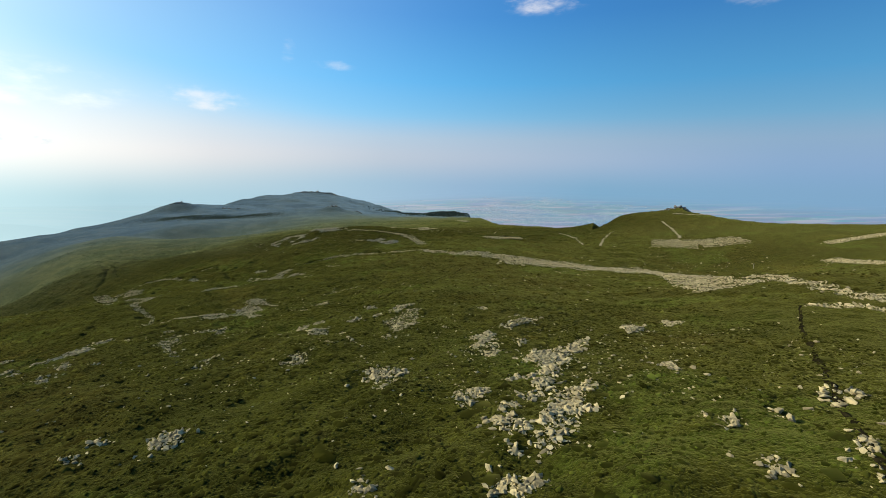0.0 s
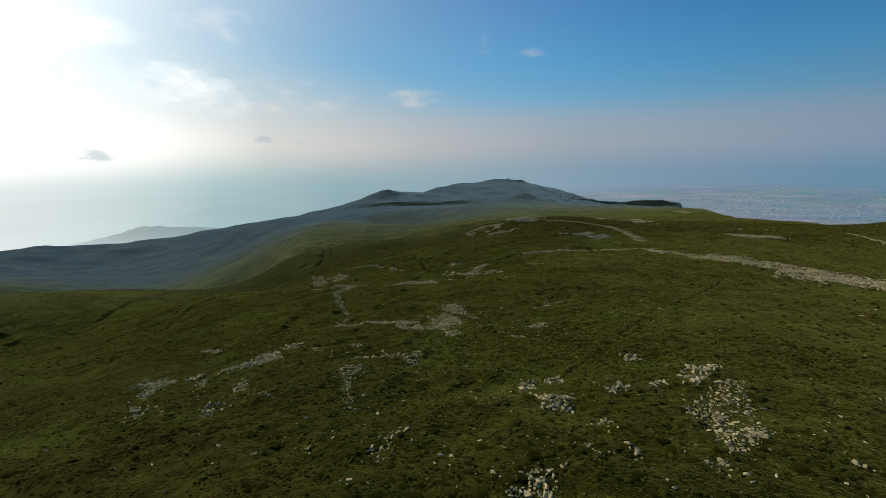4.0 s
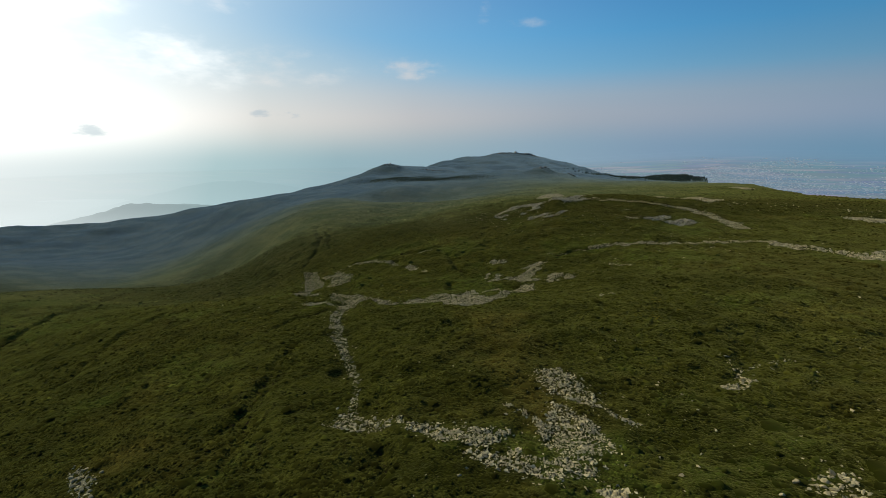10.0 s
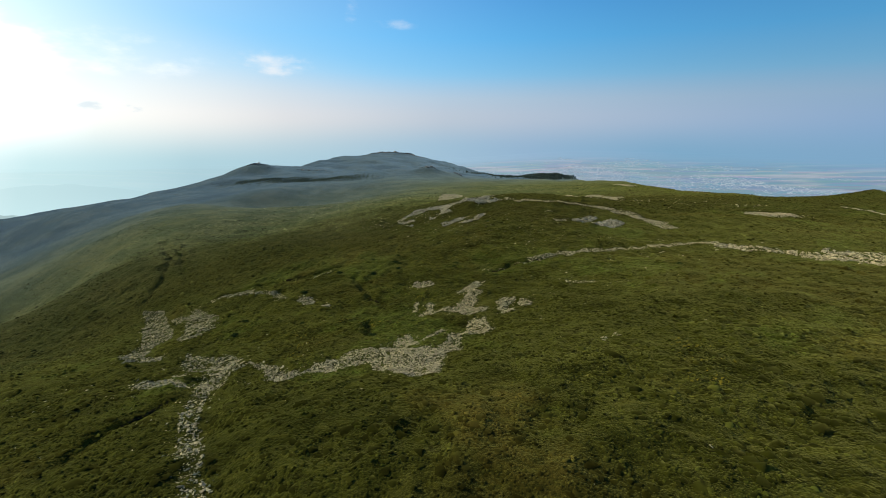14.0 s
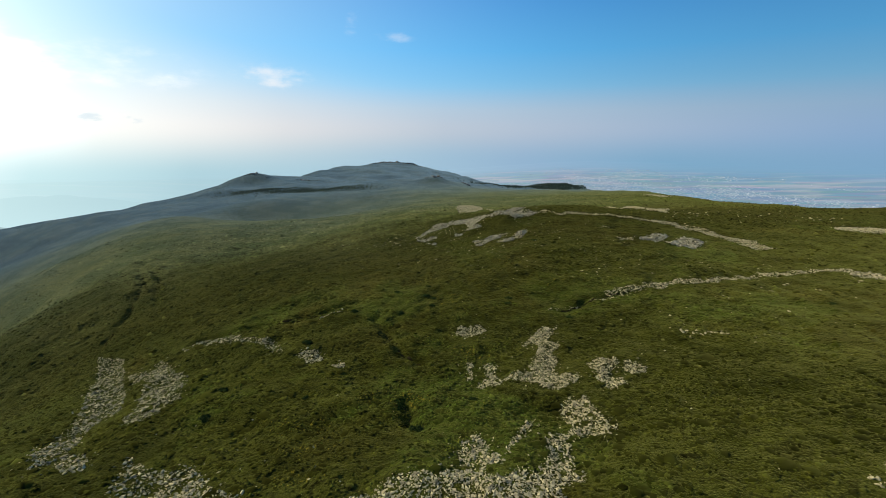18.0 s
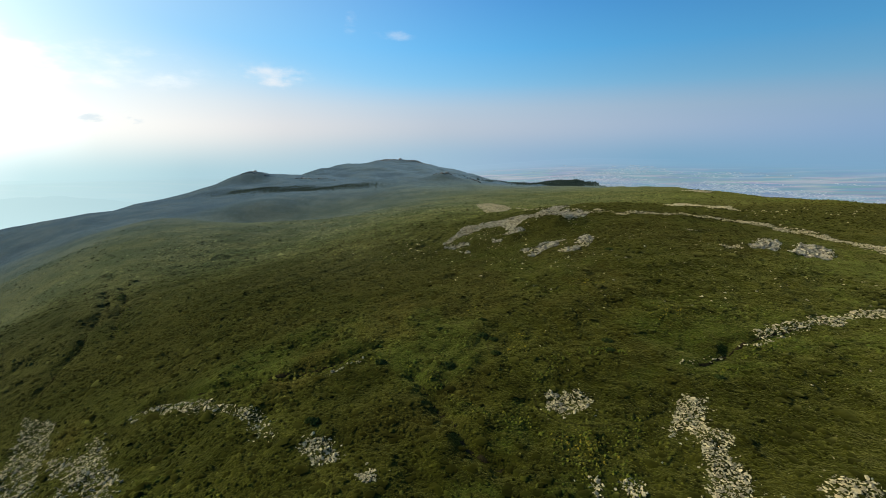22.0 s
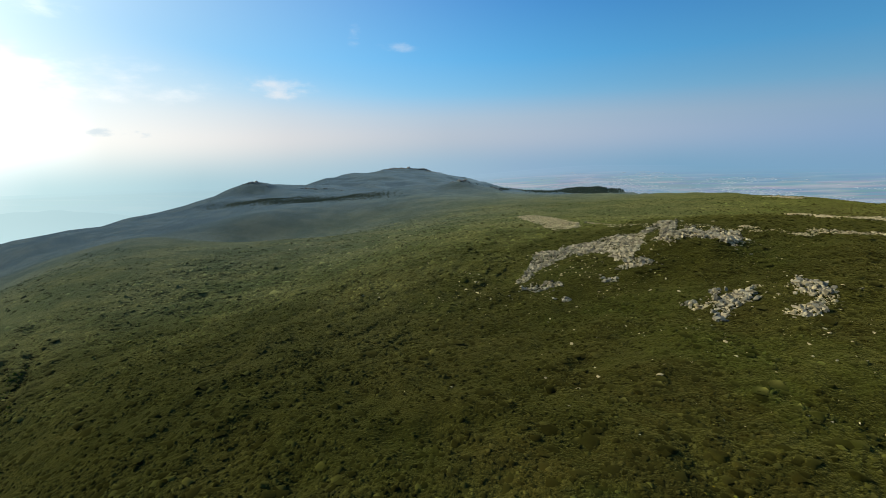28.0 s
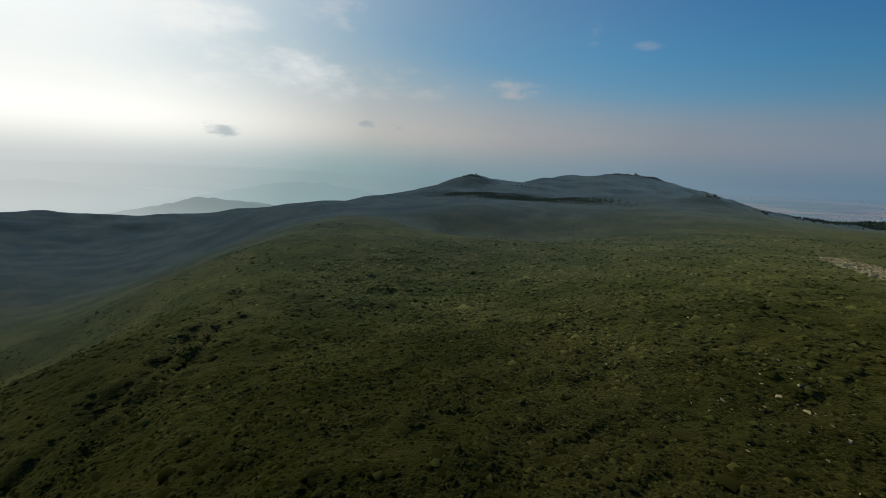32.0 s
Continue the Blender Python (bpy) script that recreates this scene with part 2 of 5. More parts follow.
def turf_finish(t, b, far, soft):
    """The soft fuzz of grass, which catches low light; stronger and blue farther west to imitate haze."""
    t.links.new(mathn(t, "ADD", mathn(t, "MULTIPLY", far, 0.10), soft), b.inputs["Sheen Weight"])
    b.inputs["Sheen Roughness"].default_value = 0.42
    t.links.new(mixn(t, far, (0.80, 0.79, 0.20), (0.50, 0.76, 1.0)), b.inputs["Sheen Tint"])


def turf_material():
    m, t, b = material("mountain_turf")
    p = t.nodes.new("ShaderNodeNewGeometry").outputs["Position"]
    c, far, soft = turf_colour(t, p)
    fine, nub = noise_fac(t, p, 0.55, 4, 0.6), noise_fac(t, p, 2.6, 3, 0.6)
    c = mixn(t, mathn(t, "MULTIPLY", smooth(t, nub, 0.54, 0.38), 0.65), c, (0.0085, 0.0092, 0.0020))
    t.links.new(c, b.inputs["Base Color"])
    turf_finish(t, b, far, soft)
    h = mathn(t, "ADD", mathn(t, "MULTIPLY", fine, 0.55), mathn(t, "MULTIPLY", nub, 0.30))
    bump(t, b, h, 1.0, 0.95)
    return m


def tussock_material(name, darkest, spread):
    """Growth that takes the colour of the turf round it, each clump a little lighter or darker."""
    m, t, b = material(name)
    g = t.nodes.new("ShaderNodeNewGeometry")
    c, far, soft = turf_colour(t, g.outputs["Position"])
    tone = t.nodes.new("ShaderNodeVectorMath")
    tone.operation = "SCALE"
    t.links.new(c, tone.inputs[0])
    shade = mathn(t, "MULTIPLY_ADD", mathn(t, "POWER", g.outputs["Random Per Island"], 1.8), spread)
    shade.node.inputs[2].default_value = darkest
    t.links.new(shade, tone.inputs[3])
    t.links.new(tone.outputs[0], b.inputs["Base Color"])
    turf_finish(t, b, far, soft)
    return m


def clump_material(name, tones):
    m, t, b = material(name)
    b.inputs["Sheen Weight"].default_value, b.inputs["Sheen Roughness"].default_value = 0.10, 0.42
    b.inputs["Sheen Tint"].default_value = (0.74, 0.76, 0.30, 1)
    g = t.nodes.new("ShaderNodeNewGeometry")
    base = ramp(t, g.outputs["Random Per Island"], [(i / (len(tones) - 1), c) for i, c in enumerate(tones)])
    n = noise_fac(t, g.outputs["Position"], 6.0, 3, 0.7)
    c = mixn(t, mathn(t, "MULTIPLY", smooth(t, n, 0.62, 0.35), 0.6), base, tuple(v * 0.35 for v in tones[0]))
    t.links.new(c, b.inputs["Base Color"])
    bump(t, b, n, 0.8, 0.12)
    return m


def stone_material(name, light, dark, single):
    m, t, b = material(name, 0.85)
    g = t.nodes.new("ShaderNodeNewGeometry")
    rnd = t.nodes.new("ShaderNodeObjectInfo").outputs["Random"] if single else g.outputs["Random Per Island"]
    base = ramp(t, rnd, [(0.0, dark), (0.35, tuple((a + c) / 2 for a, c in zip(light, dark))), (0.75, light), (1.0, tuple(min(1, v * 1.15) for v in light))])
    n = noise_fac(t, g.outputs["Position"], 2.2, 5, 0.65)
    l = noise_fac(t, g.outputs["Position"], 7.0, 4, 0.6)
    c = mixn(t, mathn(t, "MULTIPLY", smooth(t, n, 0.45, 0.7), 0.4), base, dark)
    c = mixn(t, mathn(t, "MULTIPLY", smooth(t, l, 0.60, 0.72), 0.4), c, (0.27, 0.25, 0.09))
    t.links.new(c, b.inputs["Base Color"])
    bump(t, b, n, 0.7, 0.15)
    return m


def soil_material(name, a, c2):
    m, t, b = material(name)
    p = t.nodes.new("ShaderNodeNewGeometry").outputs["Position"]
    n = noise_fac(t, p, 0.9, 5, 0.7)
    t.links.new(mixn(t, smooth(t, n, 0.35, 0.65), a, c2), b.inputs["Base Color"])
    bump(t, b, n, 0.8, 0.2)
    return m


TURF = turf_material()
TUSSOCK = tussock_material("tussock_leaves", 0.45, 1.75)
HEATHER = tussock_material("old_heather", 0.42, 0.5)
RUSH = clump_material("yellow_green_rushes", [(0.060, 0.075, 0.009), (0.095, 0.105, 0.013), (0.13, 0.12, 0.016)])
JUNIPER = clump_material("juniper_needles", [(0.018, 0.028, 0.007), (0.030, 0.043, 0.010), (0.042, 0.056, 0.012)])
BROOM = clump_material("yellow_flowering_herbs", [(0.11, 0.095, 0.012), (0.17, 0.13, 0.014), (0.07, 0.09, 0.013)])
CONIFER = clump_material("conifer_needles", [(0.030, 0.046, 0.036), (0.042, 0.060, 0.046), (0.052, 0.070, 0.052)])
STONE = stone_material("pale_syenite_boulder", (0.40, 0.335, 0.175), (0.17, 0.145, 0.080), True)
CRAG = stone_material("grey_lichened_crag", (0.20, 0.195, 0.17), (0.09, 0.09, 0.08), True)
TOR = stone_material("grey_beige_outcrop_rock", (0.36, 0.315, 0.195), (0.12, 0.105, 0.068), True)
TOR_RUBBLE = stone_material("grey_beige_outcrop_rubble", (0.42, 0.365, 0.225), (0.15, 0.13, 0.085), False)
STONES = stone_material("pale_syenite_rubble", (0.45, 0.38, 0.205), (0.20, 0.172, 0.100), False)
TRAIL = soil_material("dark_trodden_soil", (0.008, 0.0075, 0.003), (0.026, 0.021, 0.009))
GRAVEL = soil_material("sandy_gravel", (0.19, 0.16, 0.09), (0.30, 0.26, 0.16))
WOOD, _t, _b = material("weathered_wood", 0.8)
_b.inputs["Base Color"].default_value = (0.30, 0.27, 0.22, 1)
BARK, _t, _b = material("dark_bark", 0.9)
_b.inputs["Base Color"].default_value = (0.05, 0.035, 0.022, 1)

# ---- the mountain's relief ----
BASE = [-5.183, 7.669, -4.664]
# swells and dips of the plateau: x, y, radius, height
NEAR_FORMS = [
    (50, 0, 38, 15.02),
    (-10, 32, 55, 6.76),
    (75, 75, 38, 3.94),
    (-150, 100, 38, -6.44),
    (-100, 100, 38, 3.55),
    (50, 125, 38, -8.78),
    (-275, 125, 38, -10.61),
    (0, 125, 38, 9.32),
    (100, 125, 38, 10.02),
    (-225, 150, 38, -6.08),
    (-75, 150, 38, -3.3),
    (-175, 175, 38, -3.28),
    (-25, 175, 38, -0.99),
    (-225, 200, 38, -1.84),
    (-100, 200, 38, 3.78),
    (-200, 250, 38, -5.95),
]
NEAR_FORMS += [
    (50, 250, 38, 0.27),
    (-100, 250, 38, -7.58),
    (122, 263, 55, -8.02),
    (0, 275, 38, -1.64),
    (-250, 275, 38, -2.99),
    (150, 275, 38, -8.94),
    (-472, 296, 110, -37.76),
    (-325, 300, 38, 7.42),
    (-375, 300, 38, -16.15),
    (215, 305, 75, -3.78),
    (50, 325, 38, -1.74),
    (-150, 325, 38, -3.7),
    (-100, 325, 38, 6.15),
    (-250, 325, 38, 3.52),
    (287, 329, 55, 3.12),
]
FAR_FORMS = [
    (-1000, 332, 180, -16.61),
    (-50, 350, 38, 2.75),
    (-325, 375, 38, 11.28),
    (-275, 375, 38, -7.34),
    (-142, 395, 55, 9.01),
    (-595, 395, 75, -18.77),
    (-225, 400, 38, 6.64),
    (-100, 400, 38, 7.5),
    (0, 400, 38, 2.65),
    (75, 400, 38, -5.8),
    (-784, 440, 180, -42.95),
    (-43, 461, 55, 2.55),
    (-200, 475, 38, 5.38),
    (225, 475, 38, 9.01),
    (-425, 500, 38, 12.42),
    (200, 500, 38, 6.61),
    (25, 550, 38, -3.06),
    (-400, 550, 38, -9.06),
    (-640, 575, 75, 13.95),
]
FAR_FORMS += [
    (175, 575, 38, -17.34),
    (-340, 593, 55, -15.65),
    (122, 593, 55, -5.7),
    (275, 600, 38, -34.31),
    (0, 600, 38, 4.3),
    (-730, 620, 75, 23.69),
    (-425, 625, 38, 7.36),
    (-76, 626, 110, 5.34),
    (50, 650, 38, -4.87),
    (-736, 692, 55, -6.27),
    (-352, 764, 180, 19.22),
    (-676, 872, 180, 24.21),
    (-910, 890, 75, -14.33),
    (-307, 890, 55, 13.36),
    (-685, 1025, 75, 19.4),
    (-28, 1196, 180, -10.32),
    (-208, 1418, 110, -18.8),
    (-640, 1520, 300, 84.17),
]
# the stream valley west of the flight and its far side
VALLEY_FORMS = [
    (-290, 276, 55, -15.62), (-228, 90, 55, -6.3), (-290, 214, 55, -15.15), (-538, 462, 55, 11.44), (-290, 338, 55, 9.28),
    (-228, 152, 55, 2.98), (-414, 400, 55, 12.3), (-228, 276, 55, 6.99), (-228, 400, 55, -4.61), (-352, 462, 55, 6.07),
    (-414, 338, 55, 5.96), (-290, 90, 55, -8.45), (-290, 152, 55, 7.38), (-352, 214, 55, 4.7), (-352, 338, 55, -3.94),
    (-352, 276, 55, 3.35), (-538, 400, 55, 5.79), (-476, 276, 55, -3.09), (-600, 524, 55, -3.02), (-538, 524, 55, 2.11),
    (-476, 524, 55, 5.72), (-166, 338, 55, -1.64), (-352, 524, 55, 3.83), (-352, 400, 55, -4.52), (-166, 400, 55, 1.61),
]
# the knoll and the saddle east of the flight
SADDLE_FORMS = [
    (-114, 329, 36, 6.27), (-78, 257, 36, 6.41), (-150, 365, 36, -4.57), (-78, 365, 36, -4.06), (-6, 293, 36, 3.83),
    (-114, 293, 36, -2.49), (-114, 257, 36, -2.6), (-150, 293, 36, 2.46), (-78, 293, 36, -1.67), (-42, 293, 36, -2.04),
    (-114, 221, 36, -1.39), (-78, 221, 36, 2.08), (-150, 221, 36, -1.91), (-42, 329, 36, -1.2), (-6, 221, 36, -0.89),
    (-42, 221, 36, -0.87), (-78, 329, 36, -1.56), (-42, 257, 36, 0.65), (-150, 329, 36, 1.54), (-150, 185, 36, 1.7),
]
# the far bank of the stream valley
BANK_FORMS = [
    (-240, 186, 38, 8.61), (-278, 262, 38, -1.8), (-202, 338, 38, -4.4), (-354, 414, 38, 4.83), (-316, 376, 38, -4.21),
    (-202, 224, 38, -2.18), (-392, 414, 38, 3.2), (-392, 376, 38, 0.88), (-202, 300, 38, 3.4), (-202, 110, 38, -2.77),
    (-240, 300, 38, 2.0), (-354, 300, 38, 0.65), (-240, 224, 38, -3.22), (-240, 110, 38, -2.6), (-278, 186, 38, 0.78),
    (-240, 338, 38, -0.82), (-278, 338, 38, 3.99), (-316, 300, 38, 2.19), (-278, 224, 38, -1.5), (-354, 490, 38, -0.79),
    (-278, 300, 38, -3.08), (-316, 148, 38, -1.62), (-392, 452, 38, -0.65), (-202, 262, 38, 1.27),
]
# how far from the flight the brow of the plateau lies, by heading in degrees left of +y
BROW = [(-180, 700), (-90, 500), (-60, 480), (-44, 460), (-40, 540), (-36, 375), (-30, 505), (-24, 520), (-17, 470), (-10, 645), (-6.5, 640), (-5.5, 1050), (4, 1250), (18, 1620), (27, 1400), (34, 1000), (43, 1020), (50, 1160), (58, 1060), (66, 1060), (74, 1090), (84, 1040), (110, 900), (180, 700)]
PLAIN_Z = -260.0


# rocky tops: x, y, radius, height
TORS = [(-652, 955, 26, 11), (-632, 962, 14, 4), (-560, 1560, 30, 11), (-500, 1555, 22, 9), (-610, 1540, 30, 4), (-455, 1540, 18, 3), (-139, 380, 7, 3.4), (-132, 371, 7, 4.2), (-160, 377, 8, 2.2), (238, 500, 14, 7), (163, 480, 26, 7), (-66, 1225, 34, 10), (-270, 860, 16, 8), (-225, 870, 13, 4), (-960, 540, 230, -16)]


def relief(x, y):
    h = BASE[0] + BASE[1] * x / 100 + BASE[2] * y / 100
    for cx, cy, r, a in NEAR_FORMS + FAR_FORMS + VALLEY_FORMS + SADDLE_FORMS + BANK_FORMS + TORS:
        h = h + a * np.exp(-((x - cx) ** 2 + (y - cy) ** 2) / (2 * r * r))
    return h


def wave(x, y, scale, seed):
    """A cheap band of smooth noise between -1 and 1."""
    rs = np.random.RandomState(seed)
    out = 0
    for _ in range(5):
        a, p, k = rs.uniform(0, 6.283), rs.uniform(0, 6.283), rs.uniform(0.7, 1.5)
        out = out + np.sin((x * math.cos(a) + y * math.sin(a)) * k * 6.283 / scale + p + 1.3 * np.sin((x * math.sin(a) - y * math.cos(a)) * 4.1 / scale + p * 2))
    return out / 3.2


# streams and eroded gullies: half width, depth, line
GULLIES = []
GULLIES.append((1.7, 1.0, [(-277.9, 144.7), (-291.5, 161.6), (-306.3, 181.2), (-332.9, 214.8)]))
GULLIES.append((1.4, 0.8, [(-210.8, 138.3), (-219.4, 149.8), (-230.3, 167.2), (-233.2, 179.4)]))
GULLIES.append((1.2, 0.9, [(-135, 129.8), (-133.8, 133.5), (-137.9, 141.2), (-147.1, 155.6), (-150.8, 163.1)]))
GULLIES.append((1.2, 0.8, [(-169.6, 175.7), (-169.9, 186), (-167.1, 192.8)]))
GULLIES.append((1.0, 0.7, [(-105.6, 135.3), (-103.7, 133.3), (-99.9, 129.6)]))
GULLIES.append((1.3, 0.9, [(-215.2, 267.7), (-198.8, 270.8), (-188.9, 271.8), (-180.8, 275.3), (-174.2, 280), (-170.9, 282)]))
GULLIES.append((1.5, 0.8, [(-161.6, 272.1), (-155.7, 265.3), (-148.7, 255.5), (-144.3, 254)]))
GULLIES.append((1.3, 0.9, [(-143, 236.9), (-141.3, 232.2), (-140.2, 229.8)]))
GULLIES.append((1.0, 0.5, [(-113, 278.6), (-107.9, 280.9), (-100.6, 287.2), (-94.4, 288.9)]))
GULLIES.append((1.8, 1.0, [(-263.1, 282.1), (-271.5, 301.6), (-287.5, 325.6), (-320.2, 355.7)]))
GULLIES.append((1.6, 0.9, [(-259.9, 302.6), (-269.8, 313.2), (-277, 321.5), (-284.2, 330.6), (-299.3, 343.7), (-322.9, 360)]))
GULLIES.append((1.6, 0.8, [(-323.6, 327), (-321.3, 333), (-316, 341.9), (-316.2, 351.3)]))
GULLIES.append((1.0, 0.6, [(-121.7, 120.5), (-131.9, 135.2), (-143.6, 153.3)]))

# shallow channels in which the stone runs lie
HOLLOWS = [(5.0, 1.1, [(-110, 140), (-117, 142), (-123, 152), (-138, 168), (-155, 186), (-166, 204)]),
           (6.5, 0.9, [(-175, 212), (-160, 208), (-147, 204), (-135, 206), (-122, 205), (-116, 216), (-113, 230)]),
           (6.0, 1.0, [(-245, 270), (-222, 252), (-208, 232), (-202, 221)])]


def off_line(x, y, line):
    """Distance of places from a line."""
    best = np.full(np.shape(x), 1e9)
    for (x0, y0), (x1, y1) in zip(line, line[1:]):
        dx, dy = x1 - x0, y1 - y0
        u = np.clip(((x - x0) * dx + (y - y0) * dy) / (dx * dx + dy * dy + 1e-9), 0, 1)
        best = np.minimum(best, np.hypot(x - x0 - u * dx, y - y0 - u * dy))
    return best


def trench(x, y):
    """How deep the gullies cut into the slope."""
    cut = np.zeros(np.shape(x))
    sway = 1.1 * wave(x, y, 14, 15)
    for half, deep, line in GULLIES + HOLLOWS:
        xs, ys = [p[0] for p in line], [p[1] for p in line]
        m = (x > min(xs) - 16) & (x < max(xs) + 16) & (y > min(ys) - 16) & (y < max(ys) + 16)
        if np.any(m):
            d = off_line(x[m] + sway[m], y[m] - sway[m], line)
            cut[m] = np.maximum(cut[m], 1.4 * deep * np.exp(-(d / half) ** 2))
    return cut


def height(x, y):
    x, y = np.atleast_1d(np.asarray(x, float)), np.atleast_1d(np.asarray(y, float))
    h = relief(x, y)
    dx, dy = x - HUB[0], y - HUB[1]
    r = np.hypot(dx, dy)
    az = np.degrees(np.arctan2(-dx, dy))
    brow = np.interp(az, [b[0] for b in BROW], [b[1] for b in BROW])
    over = np.maximum(r - brow, 0)
    h = h - (0.30 * over + over * over / 900.0)
    far = np.clip((r - 350) / 700, 0, 1)
    h = h + far * 3.0 * wave(x, y, 130, 3) * np.clip(1 - over / 400, 0, 1) + far * 1.3 * wave(x, y, 47, 4)
    # hummocks, which smooth out away from the flight
    out = np.maximum(np.maximum(-300 - x, x - 110), np.maximum(10 - y, y - 430))
    near = np.clip(1 - out / 70, 0, 1)
    hummocks = 0.50 * wave(x, y, 19, 5) - 0.40 * np.abs(wave(x, y, 13, 6)) + 0.15 * wave(x, y, 6.5, 7) - 0.15 * np.abs(wave(x, y, 5.2, 8)) + 0.08 * wave(x, y, 2.9, 9)
    h = h + near * (hummocks - 0.15 * np.abs(wave(x, y, 3.6, 10)) * (1 + wave(x, y, 60, 12)))
    h = h - trench(x, y)
    return np.maximum(h, PLAIN_Z - 25)


def ground_z(x, y):
    return float(height(np.array([x]), np.array([y]))[0])


def mesh_from(name, verts, faces, mat, flat=True):
    """A mesh from arrays of vertices and of equal-sided faces."""
    verts, faces = np.asarray(verts, np.float32), np.asarray(faces, np.int32)
    me = bpy.data.meshes.new(name)
    me.vertices.add(len(verts))
    me.vertices.foreach_set("co", verts.ravel())
    n, k = faces.shape
    me.loops.add(n * k)
    me.loops.foreach_set("vertex_index", faces.ravel())
    me.polygons.add(n)
    me.polygons.foreach_set("loop_start", np.arange(0, n * k, k, dtype=np.int32))
    me.polygons.foreach_set("use_smooth", np.full(n, not flat))
    me.materials.append(mat)
    me.update(calc_edges=True)
    return me


def grid_lines(lo, hi, step, first, last, growth, widest):
    """Lines of the ground's mesh: close together from lo to hi, then wider and wider."""
    a = list(np.arange(lo, hi + step / 2, step))
    left, right, s = [lo], [a[-1]], step
    while left[-1] > first:
        s = min(s * growth, widest)
        left.append(left[-1] - s)
    s = step
    while right[-1] < last:
        s = min(s * growth, widest)
        right.append(right[-1] + s)
    return np.array(left[:0:-1] + a + right[1:])


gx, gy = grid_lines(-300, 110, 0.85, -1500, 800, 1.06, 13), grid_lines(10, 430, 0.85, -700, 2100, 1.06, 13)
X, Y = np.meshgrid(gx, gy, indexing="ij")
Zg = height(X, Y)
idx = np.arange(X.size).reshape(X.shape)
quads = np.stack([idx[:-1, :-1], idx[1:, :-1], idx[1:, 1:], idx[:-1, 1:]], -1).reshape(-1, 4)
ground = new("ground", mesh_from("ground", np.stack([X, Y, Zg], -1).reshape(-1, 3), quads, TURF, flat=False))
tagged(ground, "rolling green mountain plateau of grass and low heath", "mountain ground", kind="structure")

# ---- the plain with the city, far below ----


def plain_material():
    m, t, b = material("hazy_plain")
    p = t.nodes.new("ShaderNodeNewGeometry").outputs["Position"]
    stretch = t.nodes.new("ShaderNodeMapping")
    stretch.inputs["Scale"].default_value = (0.0016, 0.0058, 0.0)
    t.links.new(p, stretch.inputs[0])
    n = noise_fac(t, stretch.outputs[0], 1.0, 5, 0.62)
    v = node(t, "ShaderNodeTexVoronoi", Scale=2.4)
    t.links.new(stretch.outputs[0], v.inputs["Vector"])
    fields = mixn(t, smooth(t, n, 0.48, 0.64), (0.13, 0.16, 0.12), (0.62, 0.40, 0.27))
    fields = mixn(t, 0.15, fields, v.outputs["Color"])
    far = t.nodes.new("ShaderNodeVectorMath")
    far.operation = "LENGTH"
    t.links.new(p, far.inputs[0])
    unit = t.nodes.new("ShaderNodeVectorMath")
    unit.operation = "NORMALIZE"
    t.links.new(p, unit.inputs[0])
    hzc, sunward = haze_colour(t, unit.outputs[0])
    # haze as the plain's own glow, thicker far out and towards the sun
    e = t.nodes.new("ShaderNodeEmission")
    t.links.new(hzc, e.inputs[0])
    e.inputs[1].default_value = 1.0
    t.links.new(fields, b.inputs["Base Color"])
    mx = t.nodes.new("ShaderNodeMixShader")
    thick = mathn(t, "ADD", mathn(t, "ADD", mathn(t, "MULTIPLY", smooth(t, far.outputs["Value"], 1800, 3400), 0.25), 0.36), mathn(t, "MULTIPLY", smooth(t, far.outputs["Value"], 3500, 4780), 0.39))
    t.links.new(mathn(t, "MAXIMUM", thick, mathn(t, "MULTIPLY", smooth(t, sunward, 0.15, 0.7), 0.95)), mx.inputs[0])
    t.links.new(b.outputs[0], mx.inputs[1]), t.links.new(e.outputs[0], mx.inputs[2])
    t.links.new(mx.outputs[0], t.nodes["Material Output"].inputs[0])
    return m


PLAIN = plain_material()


def plain_z(r, heading):
    """The plain, which lifts a little towards the far haze behind the city."""
    lift = np.clip((20 - np.asarray(heading)) / 25, 0, 1) * np.clip((np.asarray(heading) + 110) / 40, 0, 1)
    return PLAIN_Z + 190 * lift * np.clip((np.asarray(r) - 2000) / 2850, 0, 1) ** 1.5


rings, spokes = 40, 120
pv = []
for i in range(rings + 1):
    r = 700 + (4820 - 700) * (i / rings)
    for k in range(spokes):
        a = 2 * math.pi * k / spokes
        left = (-math.degrees(a) + 180) % 360 - 180
        pv.append((HUB[0] + r * math.sin(a), HUB[1] + r * math.cos(a), float(plain_z(r, left)) + 1.5 * noise.noise((r * math.sin(a) / 300, r * math.cos(a) / 300, 0))))
pf = [(i * spokes + k, i * spokes + (k + 1) % spokes, (i + 1) * spokes + (k + 1) % spokes, (i + 1) * spokes + k) for i in range(rings) for k in range(spokes)]
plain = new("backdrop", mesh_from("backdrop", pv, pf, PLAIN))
tagged(plain, "hazy farmland plain with pale fields far below", "distant plain", kind="structure")


# ---- far hills, city ----


def part(name, mesh, parent, label=""):
    ob = new(name, mesh)
    ob.parent = parent
    if label:
        tagged(ob, label)
    return ob


def thing(name, label, category, place=(0, 0, 0), group="", kind=""):
    ob = new(name)
    ob.empty_display_size = 0.1
    ob.location = place
    return tagged(ob, label, category, group, kind)


